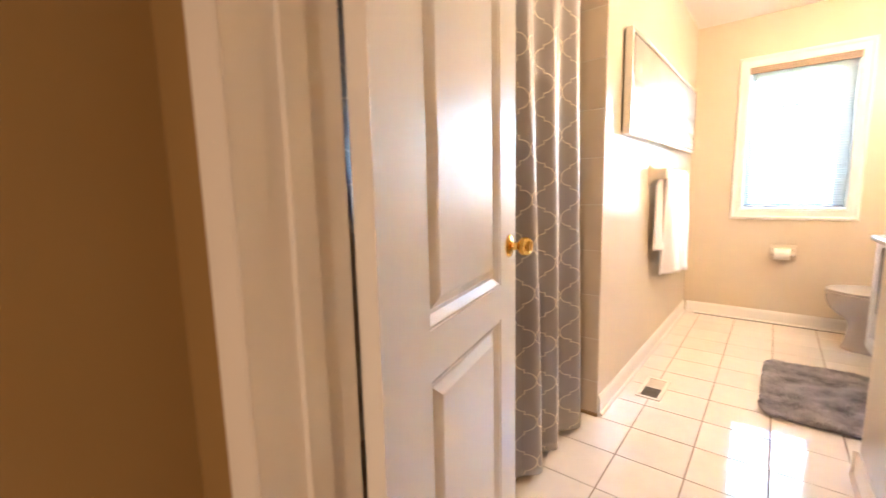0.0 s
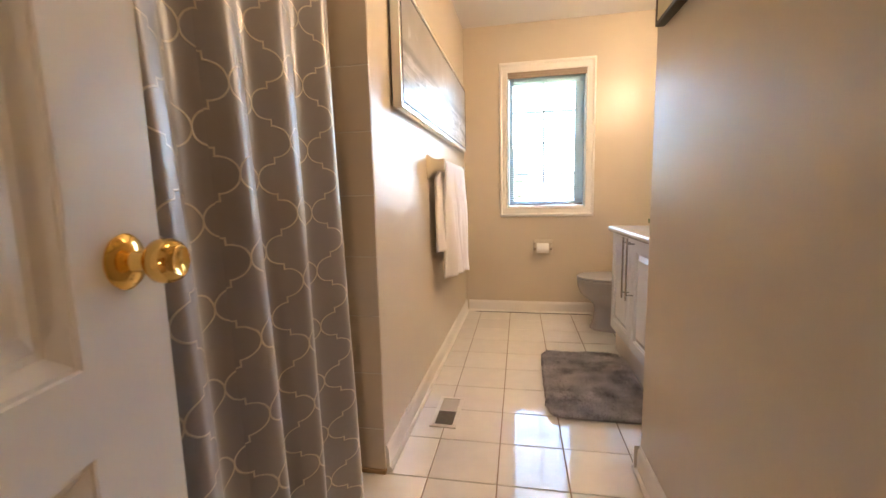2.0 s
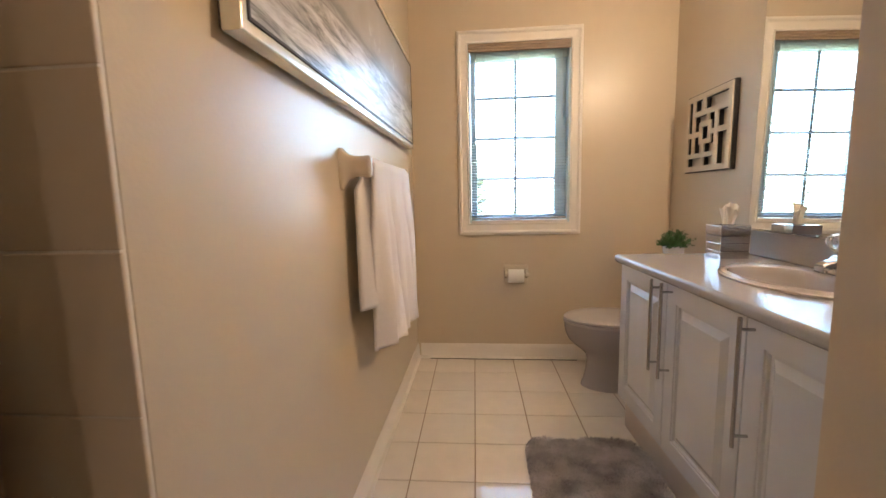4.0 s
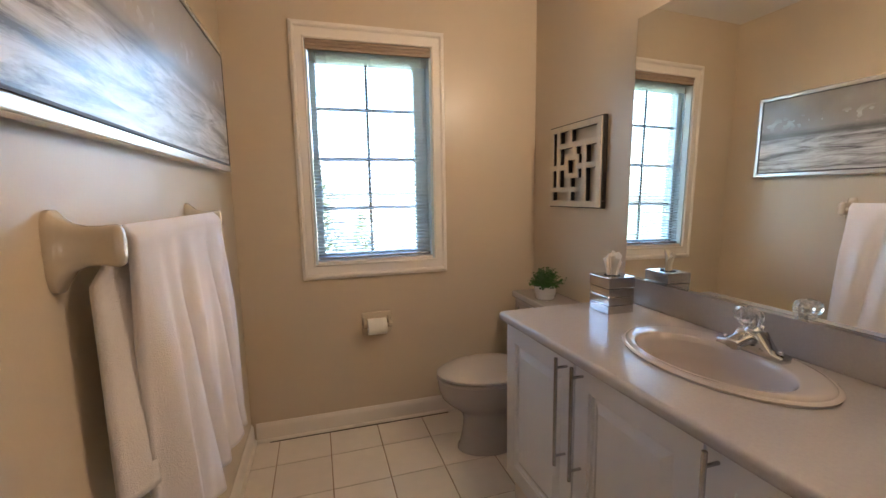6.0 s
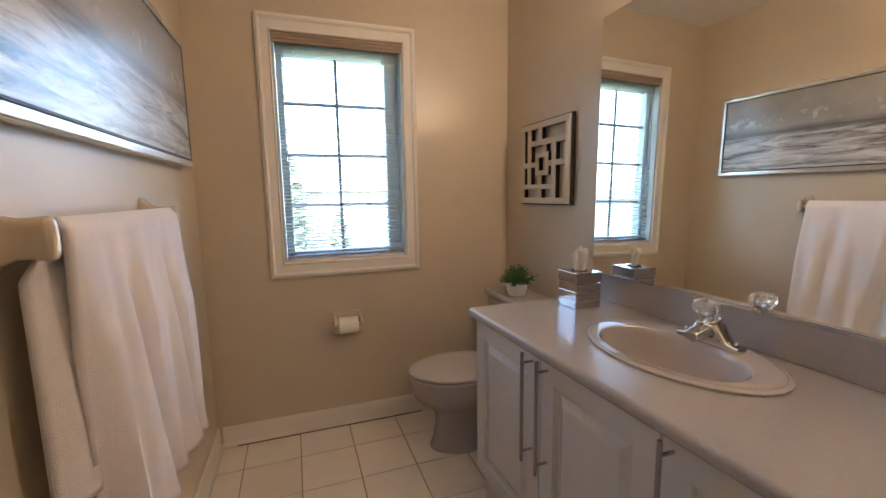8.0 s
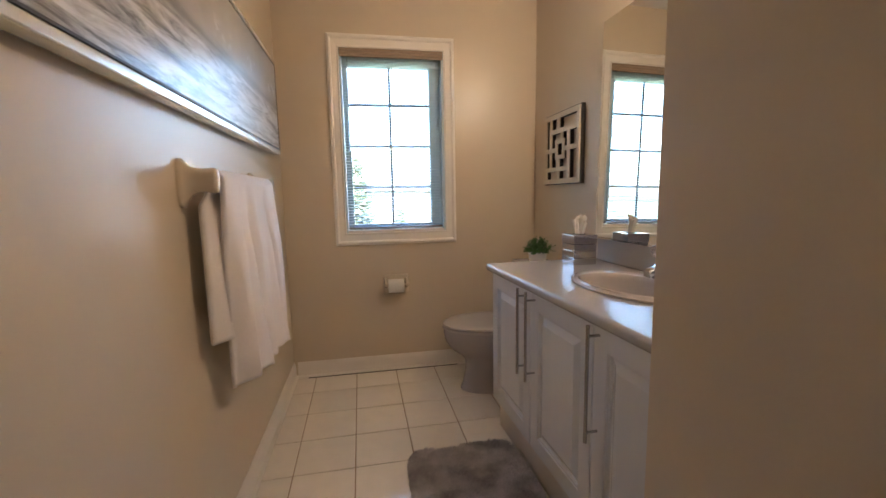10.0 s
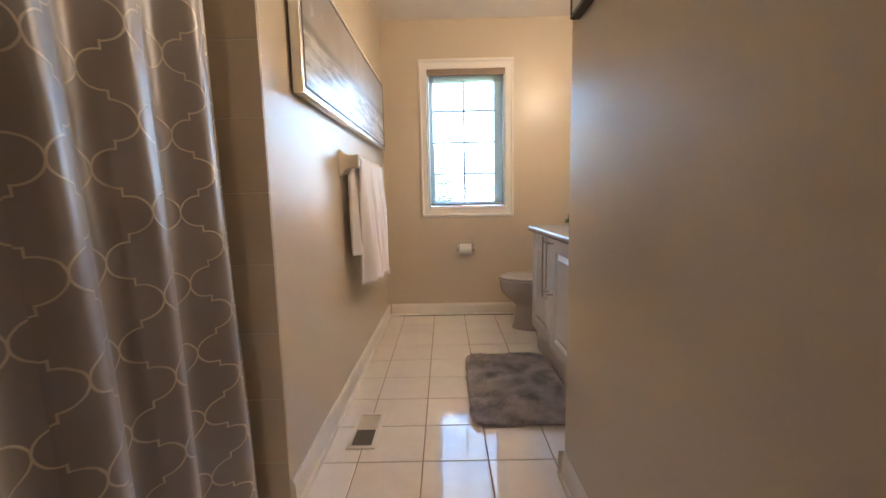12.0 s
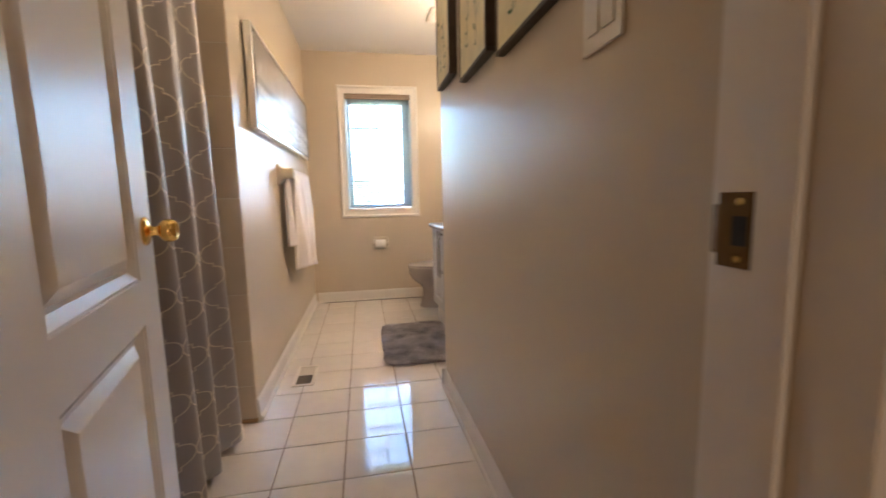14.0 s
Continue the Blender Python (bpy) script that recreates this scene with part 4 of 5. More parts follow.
def towel():
    """A long towel folded over the bar, its front half creased and hanging lower at the corner."""
    random.seed(4)
    bm = bmesh.new()
    nu, nv = 56, 80
    bx, bz = XL + 0.079, 1.236
    back, front = 0.51, 0.665
    rows = []
    for j in range(nv + 1):
        s = -back + (back + front) * j / nv
        row = []
        for i in range(nu + 1):
            u = i / nu
            fan = max(0, s) / front
            arc = 0.020
            if s < -arc:
                x, z = bx - arc, bz - (-s - arc)
            elif s > arc:
                x, z = bx + arc, bz - (s - arc)
            else:
                a = s / arc * math.pi / 2
                x, z = bx + arc * math.sin(a), bz + arc * math.cos(a)
            y = 2.990 + 0.635 * u
            if s > 0:
                k = min(1, s / 0.25)
                # deep soft folds that spread towards the hem
                f1 = math.sin(u * 16.5 - 1.1 - 1.9 * fan * (0.35 + u))
                fold = 0.62 * (1 - 2 * abs(f1) ** 1.4 * (f1 < 0)) * (0.4 + 0.6 * abs(f1)) - 0.25 + 0.26 * math.sin(u * 33 - 0.9 - 3.0 * fan * u) + 0.10 * math.sin(u * 57 + 3 * fan)
                x += k * (0.046 * fold * (0.45 + 0.65 * fan) + 0.022 * fan)
                y += 0.045 * fan * (1 - u) + 0.025 * fan * u + k * 0.007 * math.sin(u * 19 + 0.8) * u
                z += fan * (0.012 * math.sin(u * 11) - 0.012 * (1 - u) ** 2 - 0.058 * u ** 2)
            else:
                k = min(1, -s / 0.2)
                low = max(0.0, min(1.0, (-s - 0.055) / 0.05))
                low = low * low * (3 - 2 * low)
                x += k * 0.006 * math.sin(u * 19) + 0.014 * low
                y -= 0.020 * low * (1 - u)
                x -= low * 0.034 * max(0.0, 1 - u / 0.10) ** 1.3
            row.append(bm.verts.new((x, y, z)))
        rows.append(row)
    for a, b in zip(rows, rows[1:]):
        for i in range(nu):
            bm.faces.new((a[i], a[i + 1], b[i + 1], b[i]))
    ob = solo("towel", bm, TOWEL, "white terry bath towel draped over the towel bar", "towel")
    md = ob.modifiers.new("thick", "SOLIDIFY")
    md.thickness, md.offset = 0.013, 0.0
    return ob


towel()

PY0, PY1, PZ0, PZ1 = 2.345, 4.200, 1.418, 1.925


def seascape():
    p = thing("framed_seascape", (XL + 0.02, (PY0 + PY1) / 2, PZ0), "long grey seascape painting in a silver frame", "painting")
    f, d = 0.025, 0.044
    pr = [(0, 0.008), (0, d - 0.004), (0.002, d - 0.001), (0.005, d), (f - 0.003, d), (f, d - 0.002), (f, 0.008)]
    cs = [(PY0, PZ0, 1, 1), (PY1, PZ0, -1, 1), (PY1, PZ1, -1, -1), (PY0, PZ1, 1, -1)]
    for k in range(4):
        rg = []
        for i in (k, (k + 1) % 4):
            y, z, sy, sz = cs[i]
            rg.append([Vector((XL + 0.001 + dd, y + sy * q, z + sz * q)) for q, dd in pr])
        part("frame", loft(rg), SILVER, p, "silver-leaf frame")
    a = f + 0.001
    b = 0.006
    part("backing", box(XL + 0.001, PY0 + 0.008, PZ0 + 0.008, XL + 0.009, PY1 - 0.008, PZ1 - 0.008), BLACK, p, "black backing board")
    bm = bmesh.new()
    box(XL + 0.009, PY0 + a, PZ0 + a, XL + 0.0465, PY1 - a, PZ0 + a + b, bm=bm)
    box(XL + 0.009, PY0 + a, PZ1 - a - b, XL + 0.0465, PY1 - a, PZ1 - a, bm=bm)
    box(XL + 0.009, PY0 + a, PZ0 + a + b, XL + 0.0465, PY0 + a + b, PZ1 - a - b, bm=bm)
    box(XL + 0.009, PY1 - a - b, PZ0 + a + b, XL + 0.0465, PY1 - a, PZ1 - a - b, bm=bm)
    part("inner_lip", bm, BLACK, p, "black inner lip")
    part("canvas", box(XL + 0.010, PY0 + a + b, PZ0 + a + b, XL + 0.0445, PY1 - a - b, PZ1 - a - b), seascape_material(PY0, PY1, PZ0 + 0.03, PZ1 - 0.03), p)


seascape()


def fret_panel():
    y0, y1, z0, z1 = 3.762, 4.192, 1.232, 1.640
    p = thing("fretwork_wall_panel", (XM - 0.01, (y0 + y1) / 2, z0), "champagne fretwork wall panel with black edges, wall showing through", "wall decor")
    bars = [(0, 0, 10, .7), (0, 9.3, 10, 10), (0, .7, .7, 9.3), (9.3, .7, 10, 9.3),
            (1.55, 2.4, 2.2, 9.3), (3.9, 7.85, 4.55, 9.3), (6.7, .7, 7.4, 7.2), (7.4, 4.55, 9.3, 5.2),
            (2.2, 7.2, 9.3, 7.85), (.7, 4.55, 1.55, 5.2), (2.2, 4.55, 3.3, 5.2), (.7, 1.8, 6.7, 2.4),
            (3.9, .7, 4.55, 1.8), (3.9, 2.4, 4.55, 3.5), (4.9, 6.3, 5.5, 7.2),
            (3.3, 3.5, 6.0, 4.1), (3.3, 5.7, 6.0, 6.3), (3.3, 4.1, 3.95, 5.7), (5.35, 4.1, 6.0, 5.7), (6.0, 4.55, 6.7, 5.2)]
    sy, sz = (y1 - y0) / 10, (z1 - z0) / 10
    for a, b, c, d in bars:
        sl = part("slat", box(XM - 0.031, y1 - c * sy, z0 + b * sz, XM - 0.0225, y1 - a * sy, z0 + d * sz, 0.001, 1), CHAMPAGNE, p)
        part("back_edge", box(XM - 0.0222, y1 - c * sy + (0.0006 if c < 10 else -0.006), z0 + b * sz + (0.0006 if b > 0 else -0.006), XM - 0.0012, y1 - a * sy - (0.0006 if a > 0 else -0.006), z0 + d * sz - (0.0006 if d < 10 else -0.006)), BLACK, sl, "black back edge")


fret_panel()


# ---- passage wall ----
def botanical(y0, y1, z0, hgt):
    p = thing("botanical_picture", (XR - 0.012, (y0 + y1) / 2, z0), "pale botanical print in a dark wooden frame", "picture", group="botanical pictures")
    z1 = z0 + hgt
    f = 0.012
    xf = passage_face(y1)
    x0, x1 = xf - 0.028, passage_face(y0) - 0.0005
    part("frame", box(x0, y0, z0, x1, y1, z0 + f, 0.002, 1), WALNUT, p)
    part("frame", box(x0, y0, z1 - f, x1, y1, z1, 0.002, 1), WALNUT, p)
    part("frame", box(x0, y0, z0 + f, x1, y0 + f, z1 - f, 0.002, 1), WALNUT, p)
    part("frame", box(x0, y1 - f, z0 + f, x1, y1, z1 - f, 0.002, 1), WALNUT, p)
    part("print", box(x0 + 0.003, y0 + f, z0 + f, x1, y1 - f, z1 - f), BOTANIC, p)
    # stems and leaves of the plant
    rnd = random.Random(int(y0 * 100))
    bm = bmesh.new()
    x = x0 + 0.0022
    for k in range(2):
        y = y0 + (y1 - y0) * (0.33 + 0.34 * k)
        z = z0 + 0.05 + rnd.uniform(0, 0.05)
        lean = rnd.uniform(-0.010, 0.010)
        while z < z1 - 0.06:
            ny, nz = y + lean + rnd.uniform(-0.008, 0.008), z + 0.045
            for q in (-1, 1):
                if rnd.random() < 0.35:
                    continue
                L = rnd.uniform(0.018, 0.040)
                ly, lz = y + q * L, z + rnd.uniform(0.3, 1.0) * L
                w = L * 0.17
                bm.faces.new([bm.verts.new(v) for v in ((x, y, z), (x, (y + ly) / 2 + w * 0.6, (z + lz) / 2 - w), (x, ly, lz), (x, (y + ly) / 2 - w * 0.6, (z + lz) / 2 + w))])
            bm.faces.new([bm.verts.new(v) for v in ((x, y - 0.002, z), (x, y + 0.002, z), (x, ny + 0.002, nz), (x, ny - 0.002, nz))])
            y, z = ny, nz
    tagged(part("plant_drawing", bm, LEAF, p, "dark green leaves and stems"), kind="stuff")


botanical(1.90, 2.205, 1.578, 0.46)
botanical(1.385, 1.755, 1.500, 0.46)
botanical(0.90, 1.315, 1.458, 0.46)


def light_switch():
    s = thing("light_switch", (XR - 0.004, 0.787, 1.306), "white double rocker light switch plate", "switch")
    y0, y1, z0 = 0.726, 0.848, 1.306
    part("plate", box(XR - 0.007, y0, z0, XR - 0.0005, y1, z0 + 0.12, 0.003), SWITCH, s)
    for k in (0, 1):
        a = y0 + 0.018 + k * 0.046
        part("rocker", box(XR - 0.011, a, z0 + 0.027, XR - 0.0065, a + 0.034, z0 + 0.093, 0.002), SWITCH, s)


light_switch()


# ---- shower curtain ----
CX = -0.535


def curtain():
    c = thing("shower_curtain", (CX, 1.35, 0.03), "grey satin shower curtain with a cream trellis pattern", "shower curtain")
    bm = bmesh.new()
    uvl = bm.loops.layers.uv.new("UVMap")
    y0, y1, z0, z1 = 0.62, 1.955, 0.035, 1.96
    nu, nv = 300, 46
    rnd = random.Random(7)
    ph = [rnd.uniform(0, 6.28) for _ in range(6)]

    def at(u, v):
        y = y0 + (y1 - y0) * u
        a = 2 * math.pi * (y - y0)
        full = 0.55 + 0.45 * (1 - v)
        warp = 0.35 * math.sin(a * 1.3 + ph[0]) + 0.25 * math.sin(a * 2.9 + ph[1]) + 0.15 * math.sin(v * 2.5 + a)
        g = 2 * math.pi * 4.95 * (y - 1.632) + math.pi / 2 + 0.55 * warp * (u < 0.55) + 0.25 * warp
        f = math.sin(g)
        x = CX + full * (0.038 * f + 0.009 * math.sin(2 * g + 1.0) + 0.0035 * noise.noise(Vector((y * 9, v * 7, 1.7))) + 0.007 * math.sin(a * 2.1 + ph[2] + v))
        yy = y + full * 0.012 * math.cos(g) + 0.006 * math.sin(v * 5 + ph[3])
        yy += 0.075 * (1 - v) * max(0.0, min(1.0, (2.02 - y) / 0.6))
        yy += 0.075 * (1 - v) ** 2 * max(0.0, u - 0.8) * 5
        return Vector((x, yy, z0 + (z1 - z0) * v + 0.008 * f * (1 - v)))

    arc = [0.0]
    for i in range(nu):
        arc.append(arc[-1] + (at((i + 1) / nu, 0.5) - at(i / nu, 0.5)).length)
    knot = arc[min(range(nu + 1), key=lambda i: abs(at(i / nu, 0.5).y - 1.435))]
    grid = [[bm.verts.new(at(i / nu, j / nv)) for i in range(nu + 1)] for j in range(nv + 1)]
    for j in range(nv):
        for i in range(nu):
            f = bm.faces.new((grid[j][i], grid[j][i + 1], grid[j + 1][i + 1], grid[j + 1][i]))
            for lp, (a, b) in zip(f.loops, ((i, j), (i + 1, j), (i + 1, j + 1), (i, j + 1))):
                lp[uvl].uv = (arc[a] - knot, z0 + (z1 - z0) * b / nv - 1.11)
    ob = part("cloth", bm, CURTAIN, c)
    md = ob.modifiers.new("thick", "SOLIDIFY")
    md.thickness = 0.0015
    part("rod", tube([(CX, YD1 + 0.001, 2.0), (CX, YT - 0.001, 2.0)], 0.0125, 16), CHROME, c, "chrome curtain rod")
    for k in range(12):
        y = 0.66 + k * 0.122
        part("curtain_ring", tube([(CX + 0.024 * math.cos(t), y, 1.985 + 0.030 * math.sin(t)) for t in [2 * math.pi * q / 12 for q in range(13)]], 0.0022, 6), CHROME, c)


curtain()


# ---- loose things ----
def bath_rug():
    x0, x1, y0, y1 = 0.138, 0.640, 2.60, 3.43
    r = thing("bath_rug", ((x0 + x1) / 2, (y0 + y1) / 2, 0.001), "grey shaggy bath rug with rounded corners on the tiles", "rug")

    def outline(z, g, n=56):
        cx, cy = (x0 + x1) / 2, (y0 + y1) / 2
        return ring((cx, cy, z), (x1 - x0) / 2 + g, (y1 - y0) / 2 + g, n=n, power=9)
    part("backing", loft([outline(0.001, -0.012), outline(0.006, -0.006), outline(0.016, -0.008), outline(0.021, -0.022)]), RUG, r)
    rnd = random.Random(3)
    vs, fs = [], []
    for _ in range(26000):
        x, y = rnd.uniform(x0, x1), rnd.uniform(y0, y1)
        ex, ey = abs(x - (x0 + x1) / 2) / ((x1 - x0) / 2), abs(y - (y0 + y1) / 2) / ((y1 - y0) / 2)
        if ex ** 9 + ey ** 9 > 1:
            continue
        lay = noise.noise(Vector((x * 7, y * 7, 0.3))) * 2.6
        an = lay + rnd.gauss(0, 0.5)
        ln = rnd.uniform(0.012, 0.022)
        dx, dy = math.cos(an) * ln, math.sin(an) * ln
        w = 0.0022
        px, py = -math.sin(an) * w, math.cos(an) * w
        h = rnd.uniform(0.010, 0.018)
        b = len(vs)
        vs += [(x - px, y - py, 0.014), (x + px, y + py, 0.014), (x + px * 0.8 + dx * 0.6, y + py * 0.8 + dy * 0.6, 0.014 + h), (x - px * 0.8 + dx * 0.6, y - py * 0.8 + dy * 0.6, 0.014 + h), (x + dx * 1.2, y + dy * 1.2, 0.014 + h * 0.9)]
        fs += [(b, b + 1, b + 2, b + 3), (b + 3, b + 2, b + 4)]
    base = ORIGIN[r]
    me = bpy.data.meshes.new("fleece")
    me.from_pydata([(x - base.x, y - base.y, z - base.z) for x, y, z in vs], [], fs)
    me.materials.append(RUGHAIR)
    ob = new("fleece", me)
    ob.parent = r
    tagged(ob, "soft grey pile", kind="stuff")


bath_rug()


def floor_register():
    x0, x1, y0, y1 = -0.397, -0.272, 2.448, 2.738
    v = thing("floor_register", ((x0 + x1) / 2, (y0 + y1) / 2, 0.001), "beige metal floor register with dark louvres", "floor vent")
    part("damper", box(x0 + 0.020, y0 + 0.022, 0.0005, x1 - 0.020, y1 - 0.022, 0.0015), VENTD, v)
    for a in ((x0, y0, x1, y0 + 0.022), (x0, y1 - 0.022, x1, y1), (x0, y0 + 0.022, x0 + 0.020, y1 - 0.022), (x1 - 0.020, y0 + 0.022, x1, y1 - 0.022)):
        part("rim", box(a[0], a[1], 0.0005, a[2], a[3], 0.0065, 0.0018, 2), VENTM, v)
    n = 22
    for k in range(n):
        y = y0 + 0.024 + (y1 - y0 - 0.048) * (k + 0.5) / n
        bm = prism([(y - 0.0045, 0.0020), (y - 0.0035, 0.0018), (y + 0.0035, 0.0052), (y + 0.0025, 0.0056)], "x", x0 + 0.021, x1 - 0.021)
        part("louvre", bm, VENTM if k >= n // 2 else VENTD, v)
    part("divider", box(x0 + 0.021, (y0 + y1) / 2 - 0.003, 0.002, x1 - 0.021, (y0 + y1) / 2 + 0.003, 0.006), VENTM, v)


floor_register()


def tissue_box():
    x0, x1, y0, y1, z = 0.946, 1.060, 3.424, 3.540, 0.8415
    t = thing("tissue_box", ((x0 + x1) / 2, (y0 + y1) / 2, z), "square mirrored tissue box with a tissue pulled up", "tissue box")
    for k in range(3):
        part("mirror_strip", box(x0, y0, z + 0.0325 * k, x1, y1, z + 0.0325 * k + 0.0319, 0.0016, 1), BOXM, t)
    part("cover", box(x0 - 0.0015, y0 - 0.0015, z + 0.0985, x1 + 0.0015, y1 + 0.0015, z + 0.140, 0.002), BOXM, t, "mirrored cover")
    # No slot is cut: a black disc paints the shade inside it.
    part("opening", lathe([(0.030, z + 0.1401), (0.030, z + 0.1412), (0.001, z + 0.1412)], ((x0 + x1) / 2, (y0 + y1) / 2, 0), 24), GAPSHADOW, t)
    cx, cy = (x0 + x1) / 2, (y0 + y1) / 2
    # a creased sheet pulled up through the slot, opening like a fan
    def sheet(turn, lean, tall):
        bm = bmesh.new()
        nu, nv = 26, 14
        rows = []
        for j in range(nv + 1):
            v = j / nv
            row = []
            for i in range(nu + 1):
                u = 2 * i / nu - 1
                half = 0.020 + 0.014 * v ** 1.3
                fold = 0.011 * (1 - 0.35 * v) * math.sin(4.2 * u + turn) + 0.005 * v * math.sin(9 * u + 2 * turn)
                p = Vector((u * half, fold + lean * v ** 2, v * tall * (1 - 0.22 * abs(u) ** 1.5 + 0.13 * u * math.cos(turn)) + 0.003 * math.sin(11 * u)))
                p.rotate(Matrix.Rotation(radians(-28), 3, "Z"))
                row.append(bm.verts.new(Vector((cx, cy, z + 0.139)) + p))
            rows.append(row)
        for a, b in zip(rows, rows[1:]):
            for i in range(nu):
                bm.faces.new((a[i], a[i + 1], b[i + 1], b[i]))
        return bm
    part("tissue", sheet(0.6, 0.010, 0.092), PAPER, t, "crumpled white tissue")
    part("tissue", sheet(2.4, -0.012, 0.078), PAPER, t, "crumpled white tissue")


tissue_box()


def potted_plant():
    px, py, z = 1.035, 4.035, 0.7525
    p = thing("potted_plant", (px, py, z), "small green bushy plant in a white ribbed pot", "plant")
    prof = [(0.040, 0), (0.045, 0.004), (0.052, 0.035), (0.055, 0.068), (0.056, 0.074), (0.052, 0.075), (0.050, 0.064)]
    bm = loft([[Vector((px + r * (1 + 0.012 * (q % 2)) * math.cos(2 * math.pi * q / 48), py + r * (1 + 0.012 * (q % 2)) * math.sin(2 * math.pi * q / 48), z + h)) for q in range(48)] for r, h in prof], caps=False)
    pot = part("pot", bm, POT, p)
    part("soil", lathe([(0.044, z + 0.060), (0.044, z + 0.062), (0.001, z + 0.066)], (px, py, 0), 24), SOIL, p)
    rnd = random.Random(11)
    bm = bmesh.new()
    for k in range(230):
        an, el = rnd.uniform(0, 6.283), rnd.uniform(0.1, 1.35)
        L = rnd.uniform(0.055, 0.098)
        d = Vector((math.cos(an) * math.cos(el), math.sin(an) * math.cos(el), math.sin(el)))
        o = Vector((px + rnd.uniform(-0.02, 0.02), py + rnd.uniform(-0.02, 0.02), z + 0.064))
        for q in range(6):
            c = o + d * L * (0.35 + 0.13 * q)
            side = d.cross(Vector((rnd.uniform(-1, 1), rnd.uniform(-1, 1), rnd.uniform(-1, 1)))).normalized()
            tip = (side + d * 0.7).normalized() * rnd.uniform(0.010, 0.016)
            wv = tip.cross(d).normalized() * 0.0060
            bm.faces.new([bm.verts.new(v) for v in (c, c + tip * 0.5 + wv, c + tip, c + tip * 0.5 - wv)])
        wv = d.cross(Vector((0.3, 0.5, 0.1))).normalized() * 0.0009
        bm.faces.new([bm.verts.new(v) for v in (o - wv, o + wv, o + d * L + wv, o + d * L - wv)])
    part("foliage", bm, LEAF, p, "small bright green leaves")


potted_plant()


def ceiling_vent():
    v = thing("ceiling_fan_grille", (0.74, 3.47, ZC - 0.02), "white plastic exhaust fan grille on the ceiling", "ceiling vent")
    part("frame", box(0.61, 3.34, ZC - 0.018, 0.87, 3.60, ZC - 0.0005, 0.005), SWITCH, v)
    for k in range(7):
        y = 3.37 + k * 0.034
        part("slat", box(0.635, y, ZC - 0.024, 0.845, y + 0.014, ZC - 0.0185, 0.002, 1), SWITCH, v)


ceiling_vent()


# ---- outside the window ----
def outside():
    gz = -3.0
    bm = bmesh.new()
    bmesh.ops.create_grid(bm, x_segments=8, y_segments=8, size=400, matrix=Matrix.Translation((0, 404.8 , gz)))
    solo("ground", bm, GRASS, "lawn and gardens behind the house", "ground", kind="structure")

    def house(cx, cy, w, d, hgt, roof):
        h = thing("house", (cx, cy, gz), "two-storey brick house with a grey shingle roof", "house", group="houses outside")
        part("wall", box(cx - w / 2, cy - d / 2, gz, cx + w / 2, cy + d / 2, gz + hgt), BRICK, h)
        e = 0.4
        pr = [(cy - d / 2 - e, gz + hgt - 0.1), (cy + d / 2 + e, gz + hgt - 0.1), (cy, gz + hgt + roof)]
        part("roof", prism(pr, "x", cx - w / 2 - e, cx + w / 2 + e), ROOF, h)
        for z in (0.9, 3.6):
            for k in range(4):
                x = cx - w / 2 + w * (k + 0.5) / 4
                wi = part("window", box(x - 0.55, cy - d / 2 - 0.06, gz + z, x + 0.55, cy - d / 2 + 0.02, gz + z + 1.3), VINYL, h)
                part("pane", box(x - 0.46, cy - d / 2 - 0.08, gz + z + 0.09, x + 0.46, cy - d / 2 - 0.061, gz + z + 1.21), FARGLASS, wi)
    house(5.5, 29, 10, 8, 4.6, 2.2)
    house(-8.0, 38, 11, 8, 4.8, 2.4)
    house(19.0, 33, 11, 8, 4.8, 2.4)

    def tree(x, y, hgt, seed):
        rnd = random.Random(seed)
        t = thing("tree", (x, y, gz), "tall green tree in the garden outside", "tree", group="trees outside")
        bm = tube([(x, y, gz), (x + 0.1, y, gz + hgt * 0.5), (x, y, gz + hgt * 0.97)], [0.16, 0.10, 0.02], 8)
        for k in range(14):
            z = gz + hgt * (0.18 + 0.055 * k)
            an = rnd.uniform(0, 6.28)
            L = hgt * 0.22 * (1.05 - 0.065 * k)
            tube([(x, y, z), (x + math.cos(an) * L, y + math.sin(an) * L, z + 0.25)], [0.04, 0.01], 5, bm)
        part("trunk", bm, BARK, t)
        vs, fs = [], []
        for k in range(2600):
            q = rnd.random() ** 0.8
            z = gz + hgt * (0.14 + 0.86 * q)
            rad = hgt * 0.25 * (1 - q) ** 0.8 * (0.75 + 0.25 * math.sin(q * 42)) + 0.05
            an = rnd.uniform(0, 6.283)
            rr = rad * math.sqrt(rnd.random())
            c = Vector((x + rr * math.cos(an), y + rr * math.sin(an), z))
            a = Vector((rnd.uniform(-1, 1), rnd.uniform(-1, 1), rnd.uniform(-1, 1))).normalized() * 0.16
            b2 = a.cross(Vector((rnd.uniform(-1, 1), rnd.uniform(-1, 1), 1))).normalized() * 0.08
            i = len(vs)
            vs += [c - a, c + b2, c + a, c - b2]
            fs.append((i, i + 1, i + 2, i + 3))
        base = ORIGIN[t]
        me = bpy.data.meshes.new("crown")
        me.from_pydata([tuple(v - base) for v in vs], [], fs)
        me.materials.append(HAZELEAF)
        ob = new("crown", me)
        ob.parent = t
    tree(-1.9, 19, 5.2, 1)
    tree(-0.3, 22, 6.0, 2)
    tree(-4.2, 23, 5.4, 3)
    tree(1.5, 20, 3.6, 4)


outside()

# ---- floor tiles ----
PX, PITCH, TX, TY, GAP = 0.2620, 0.2586, -0.072, 1.852, 0.0048
SKEW, PIVOT = 0.012, Vector((-0.072, 2.9, 0.0))   # the tiling is laid slightly askew to the walls


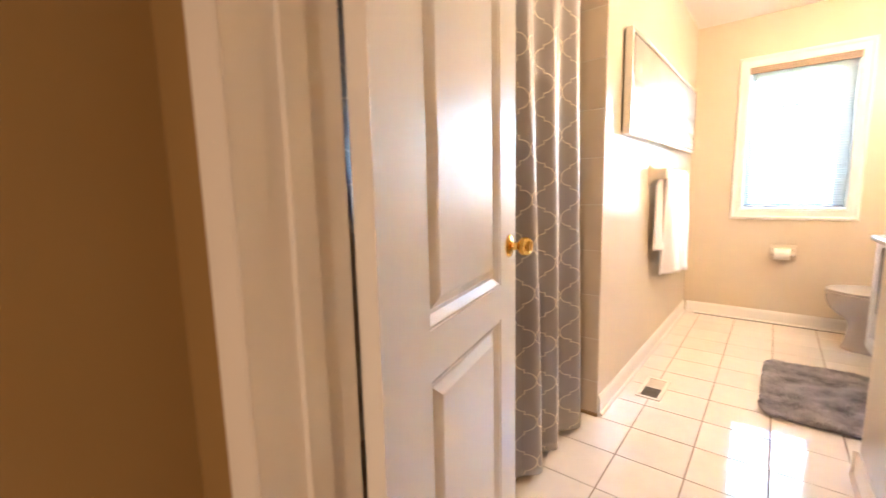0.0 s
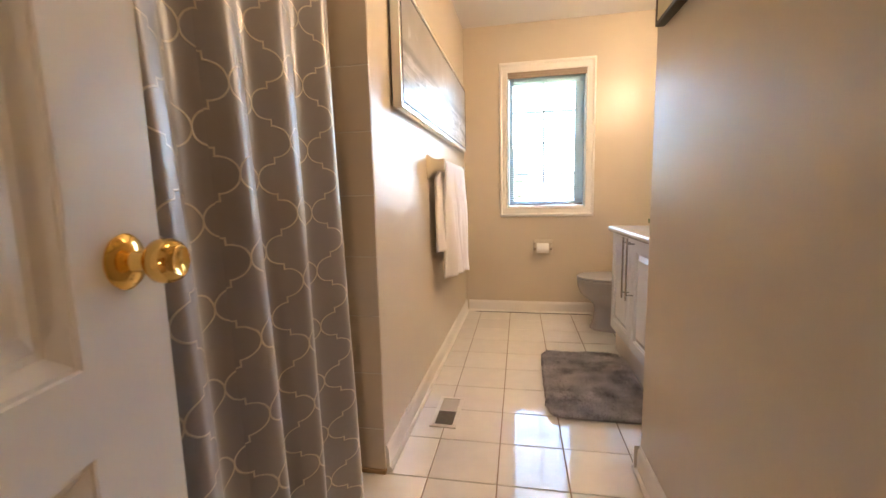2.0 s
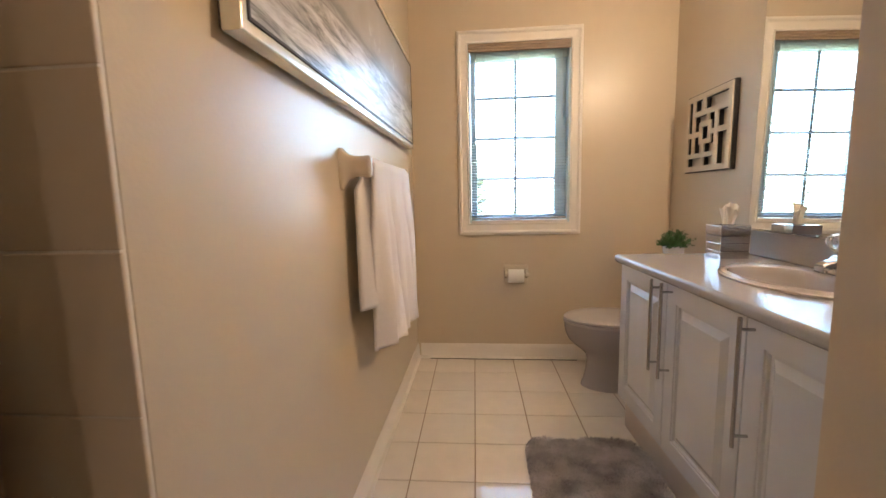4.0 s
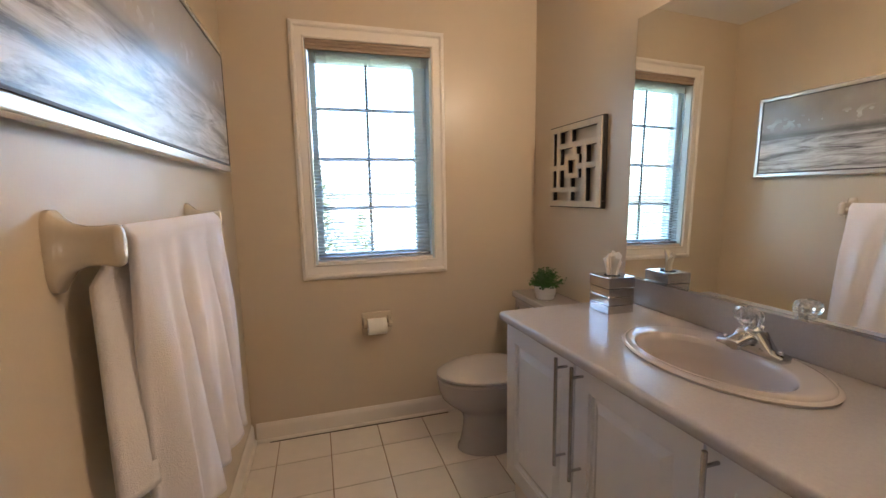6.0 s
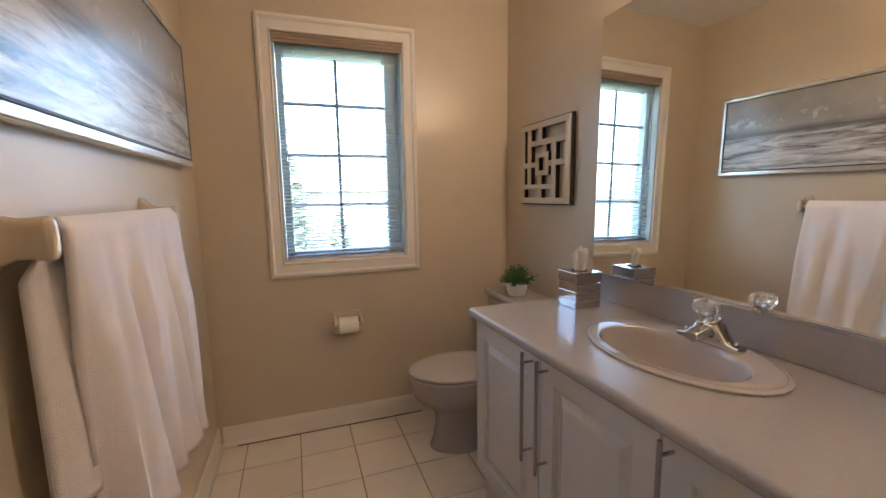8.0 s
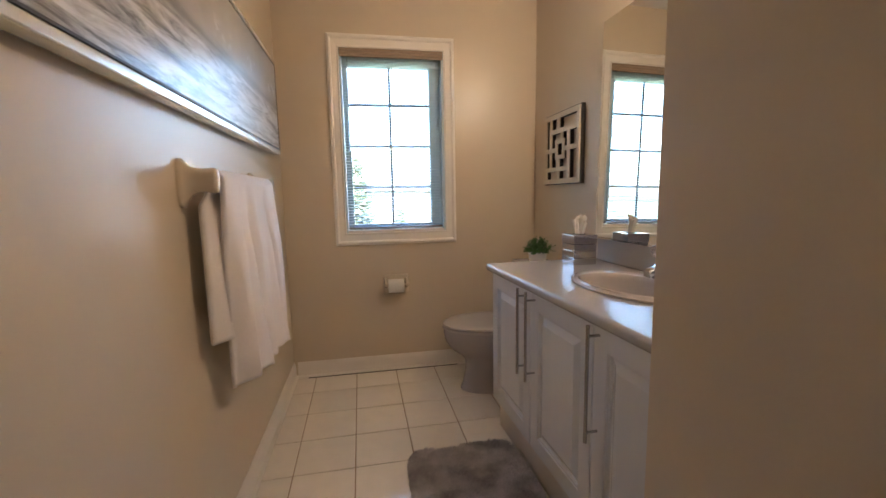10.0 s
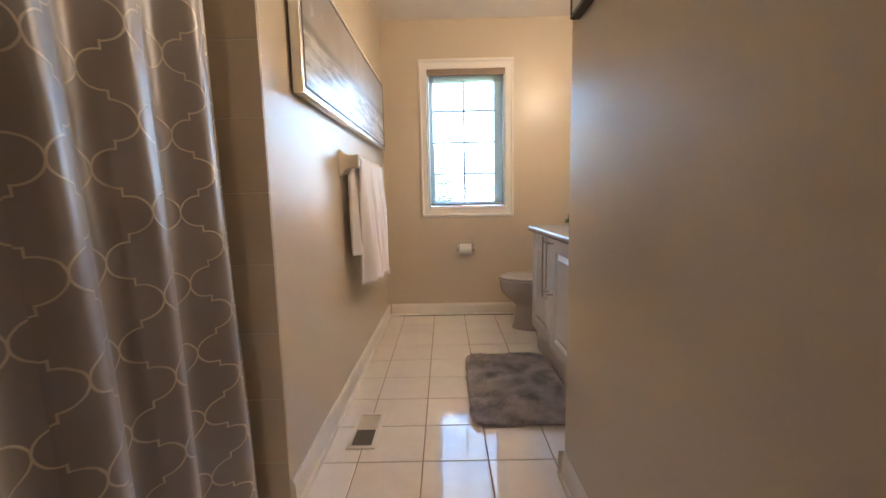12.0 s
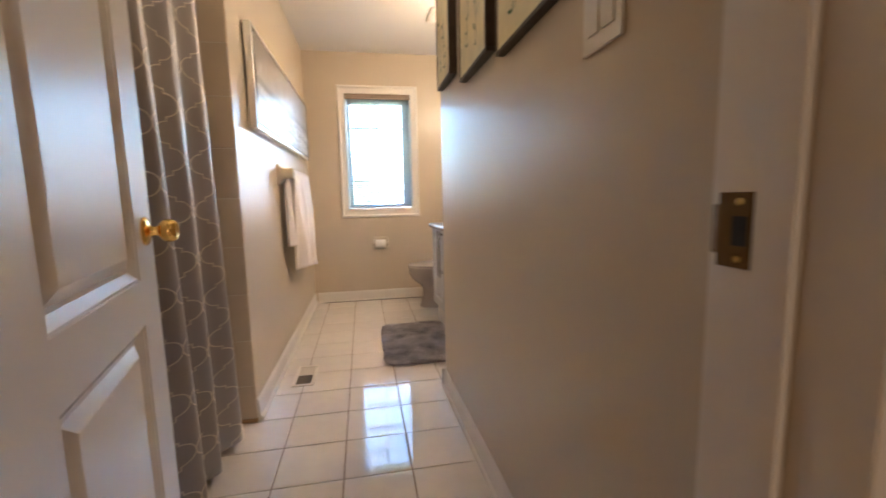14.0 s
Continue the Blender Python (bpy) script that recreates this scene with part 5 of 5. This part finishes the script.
def tile_mesh(w, d, th=0.008):
    bm = bmesh.new()
    e = 0.0022
    lo = [Vector((x, y, -0.0035)) for x, y in ((0, 0), (w, 0), (w, d), (0, d))]
    mid = [v + Vector((0, 0, th - 0.0055)) for v in lo]
    hi = [Vector((x, y, 0.0)) for x, y in ((e, e), (w - e, e), (w - e, d - e), (e, d - e))]
    loft([lo, mid, hi], bm)
    return finish(bm, "tile", TILE, 80)


cache = {}
rnd = random.Random(5)
ix = range(math.floor((-0.66 - TX) / PX), math.ceil((XM - TX) / PX) + 1)
iy = range(math.floor((YD1 - 0.03 - TY) / PITCH), math.ceil((YF - TY) / PITCH) + 1)
lay = Matrix.Translation(PIVOT) @ Matrix.Rotation(SKEW, 4, "Z") @ Matrix.Translation(-PIVOT)
for i in ix:
    for j in iy:
        a, b = TX + i * PX + GAP / 2, TX + (i + 1) * PX - GAP / 2
        c, d = TY + j * PITCH + GAP / 2, TY + (j + 1) * PITCH - GAP / 2
        left = -0.62 if c < YT - 0.1 else XL - 0.02
        right = XR + 0.03 if d < YE + 0.02 else XM
        a, b, c, d = max(a, left), min(b, right), max(c, YD1 - 0.045), min(d, YF + 0.012)
        if b - a < 0.02 or d - c < 0.02:
            continue
        key = (round(b - a, 3), round(d - c, 3))
        if key not in cache:
            cache[key] = tile_mesh(*key)
        ob = new("tile", cache[key])
        ob.parent = floor
        ob.location = lay @ Vector((a, c, 0.0)) - ORIGIN[floor]
        ob.rotation_euler = (rnd.gauss(0, 0.0006), rnd.gauss(0, 0.0006), SKEW)

# ---- glazed tiles on the tub's end wall ----
tub_end = structure("tub_end_wall", box(-0.95, YT - 0.0108, 0, XL - 0.001, YT - 0.0005, ZC), WGROUT, "taupe glazed wall tiles at the tub's end", "tiled wall")
P2, Z2 = 0.2215, 0.626
wt = {}
for k in range(-3, 9):
    z0, z1 = Z2 + k * P2 + 0.0015, Z2 + (k + 1) * P2 - 0.0015
    z0, z1 = max(z0, 0.002), min(z1, ZC)
    if z1 - z0 < 0.02:
        continue
    for x1 in (XL + 0.001, XL + 0.001 - 0.2215):
        w = 0.2185
        key = round(z1 - z0, 3)
        if key not in wt:
            bm = box(0, 0, 0, w, 0.006, key, 0.0018, 1)
            wt[key] = finish(bm, "wall_tile", WTILE, 80)
        ob = new("wall_tile", wt[key])
        ob.parent = tub_end
        ob.location = Vector((x1 - w, YT - 0.0125, z0)) - ORIGIN[tub_end]
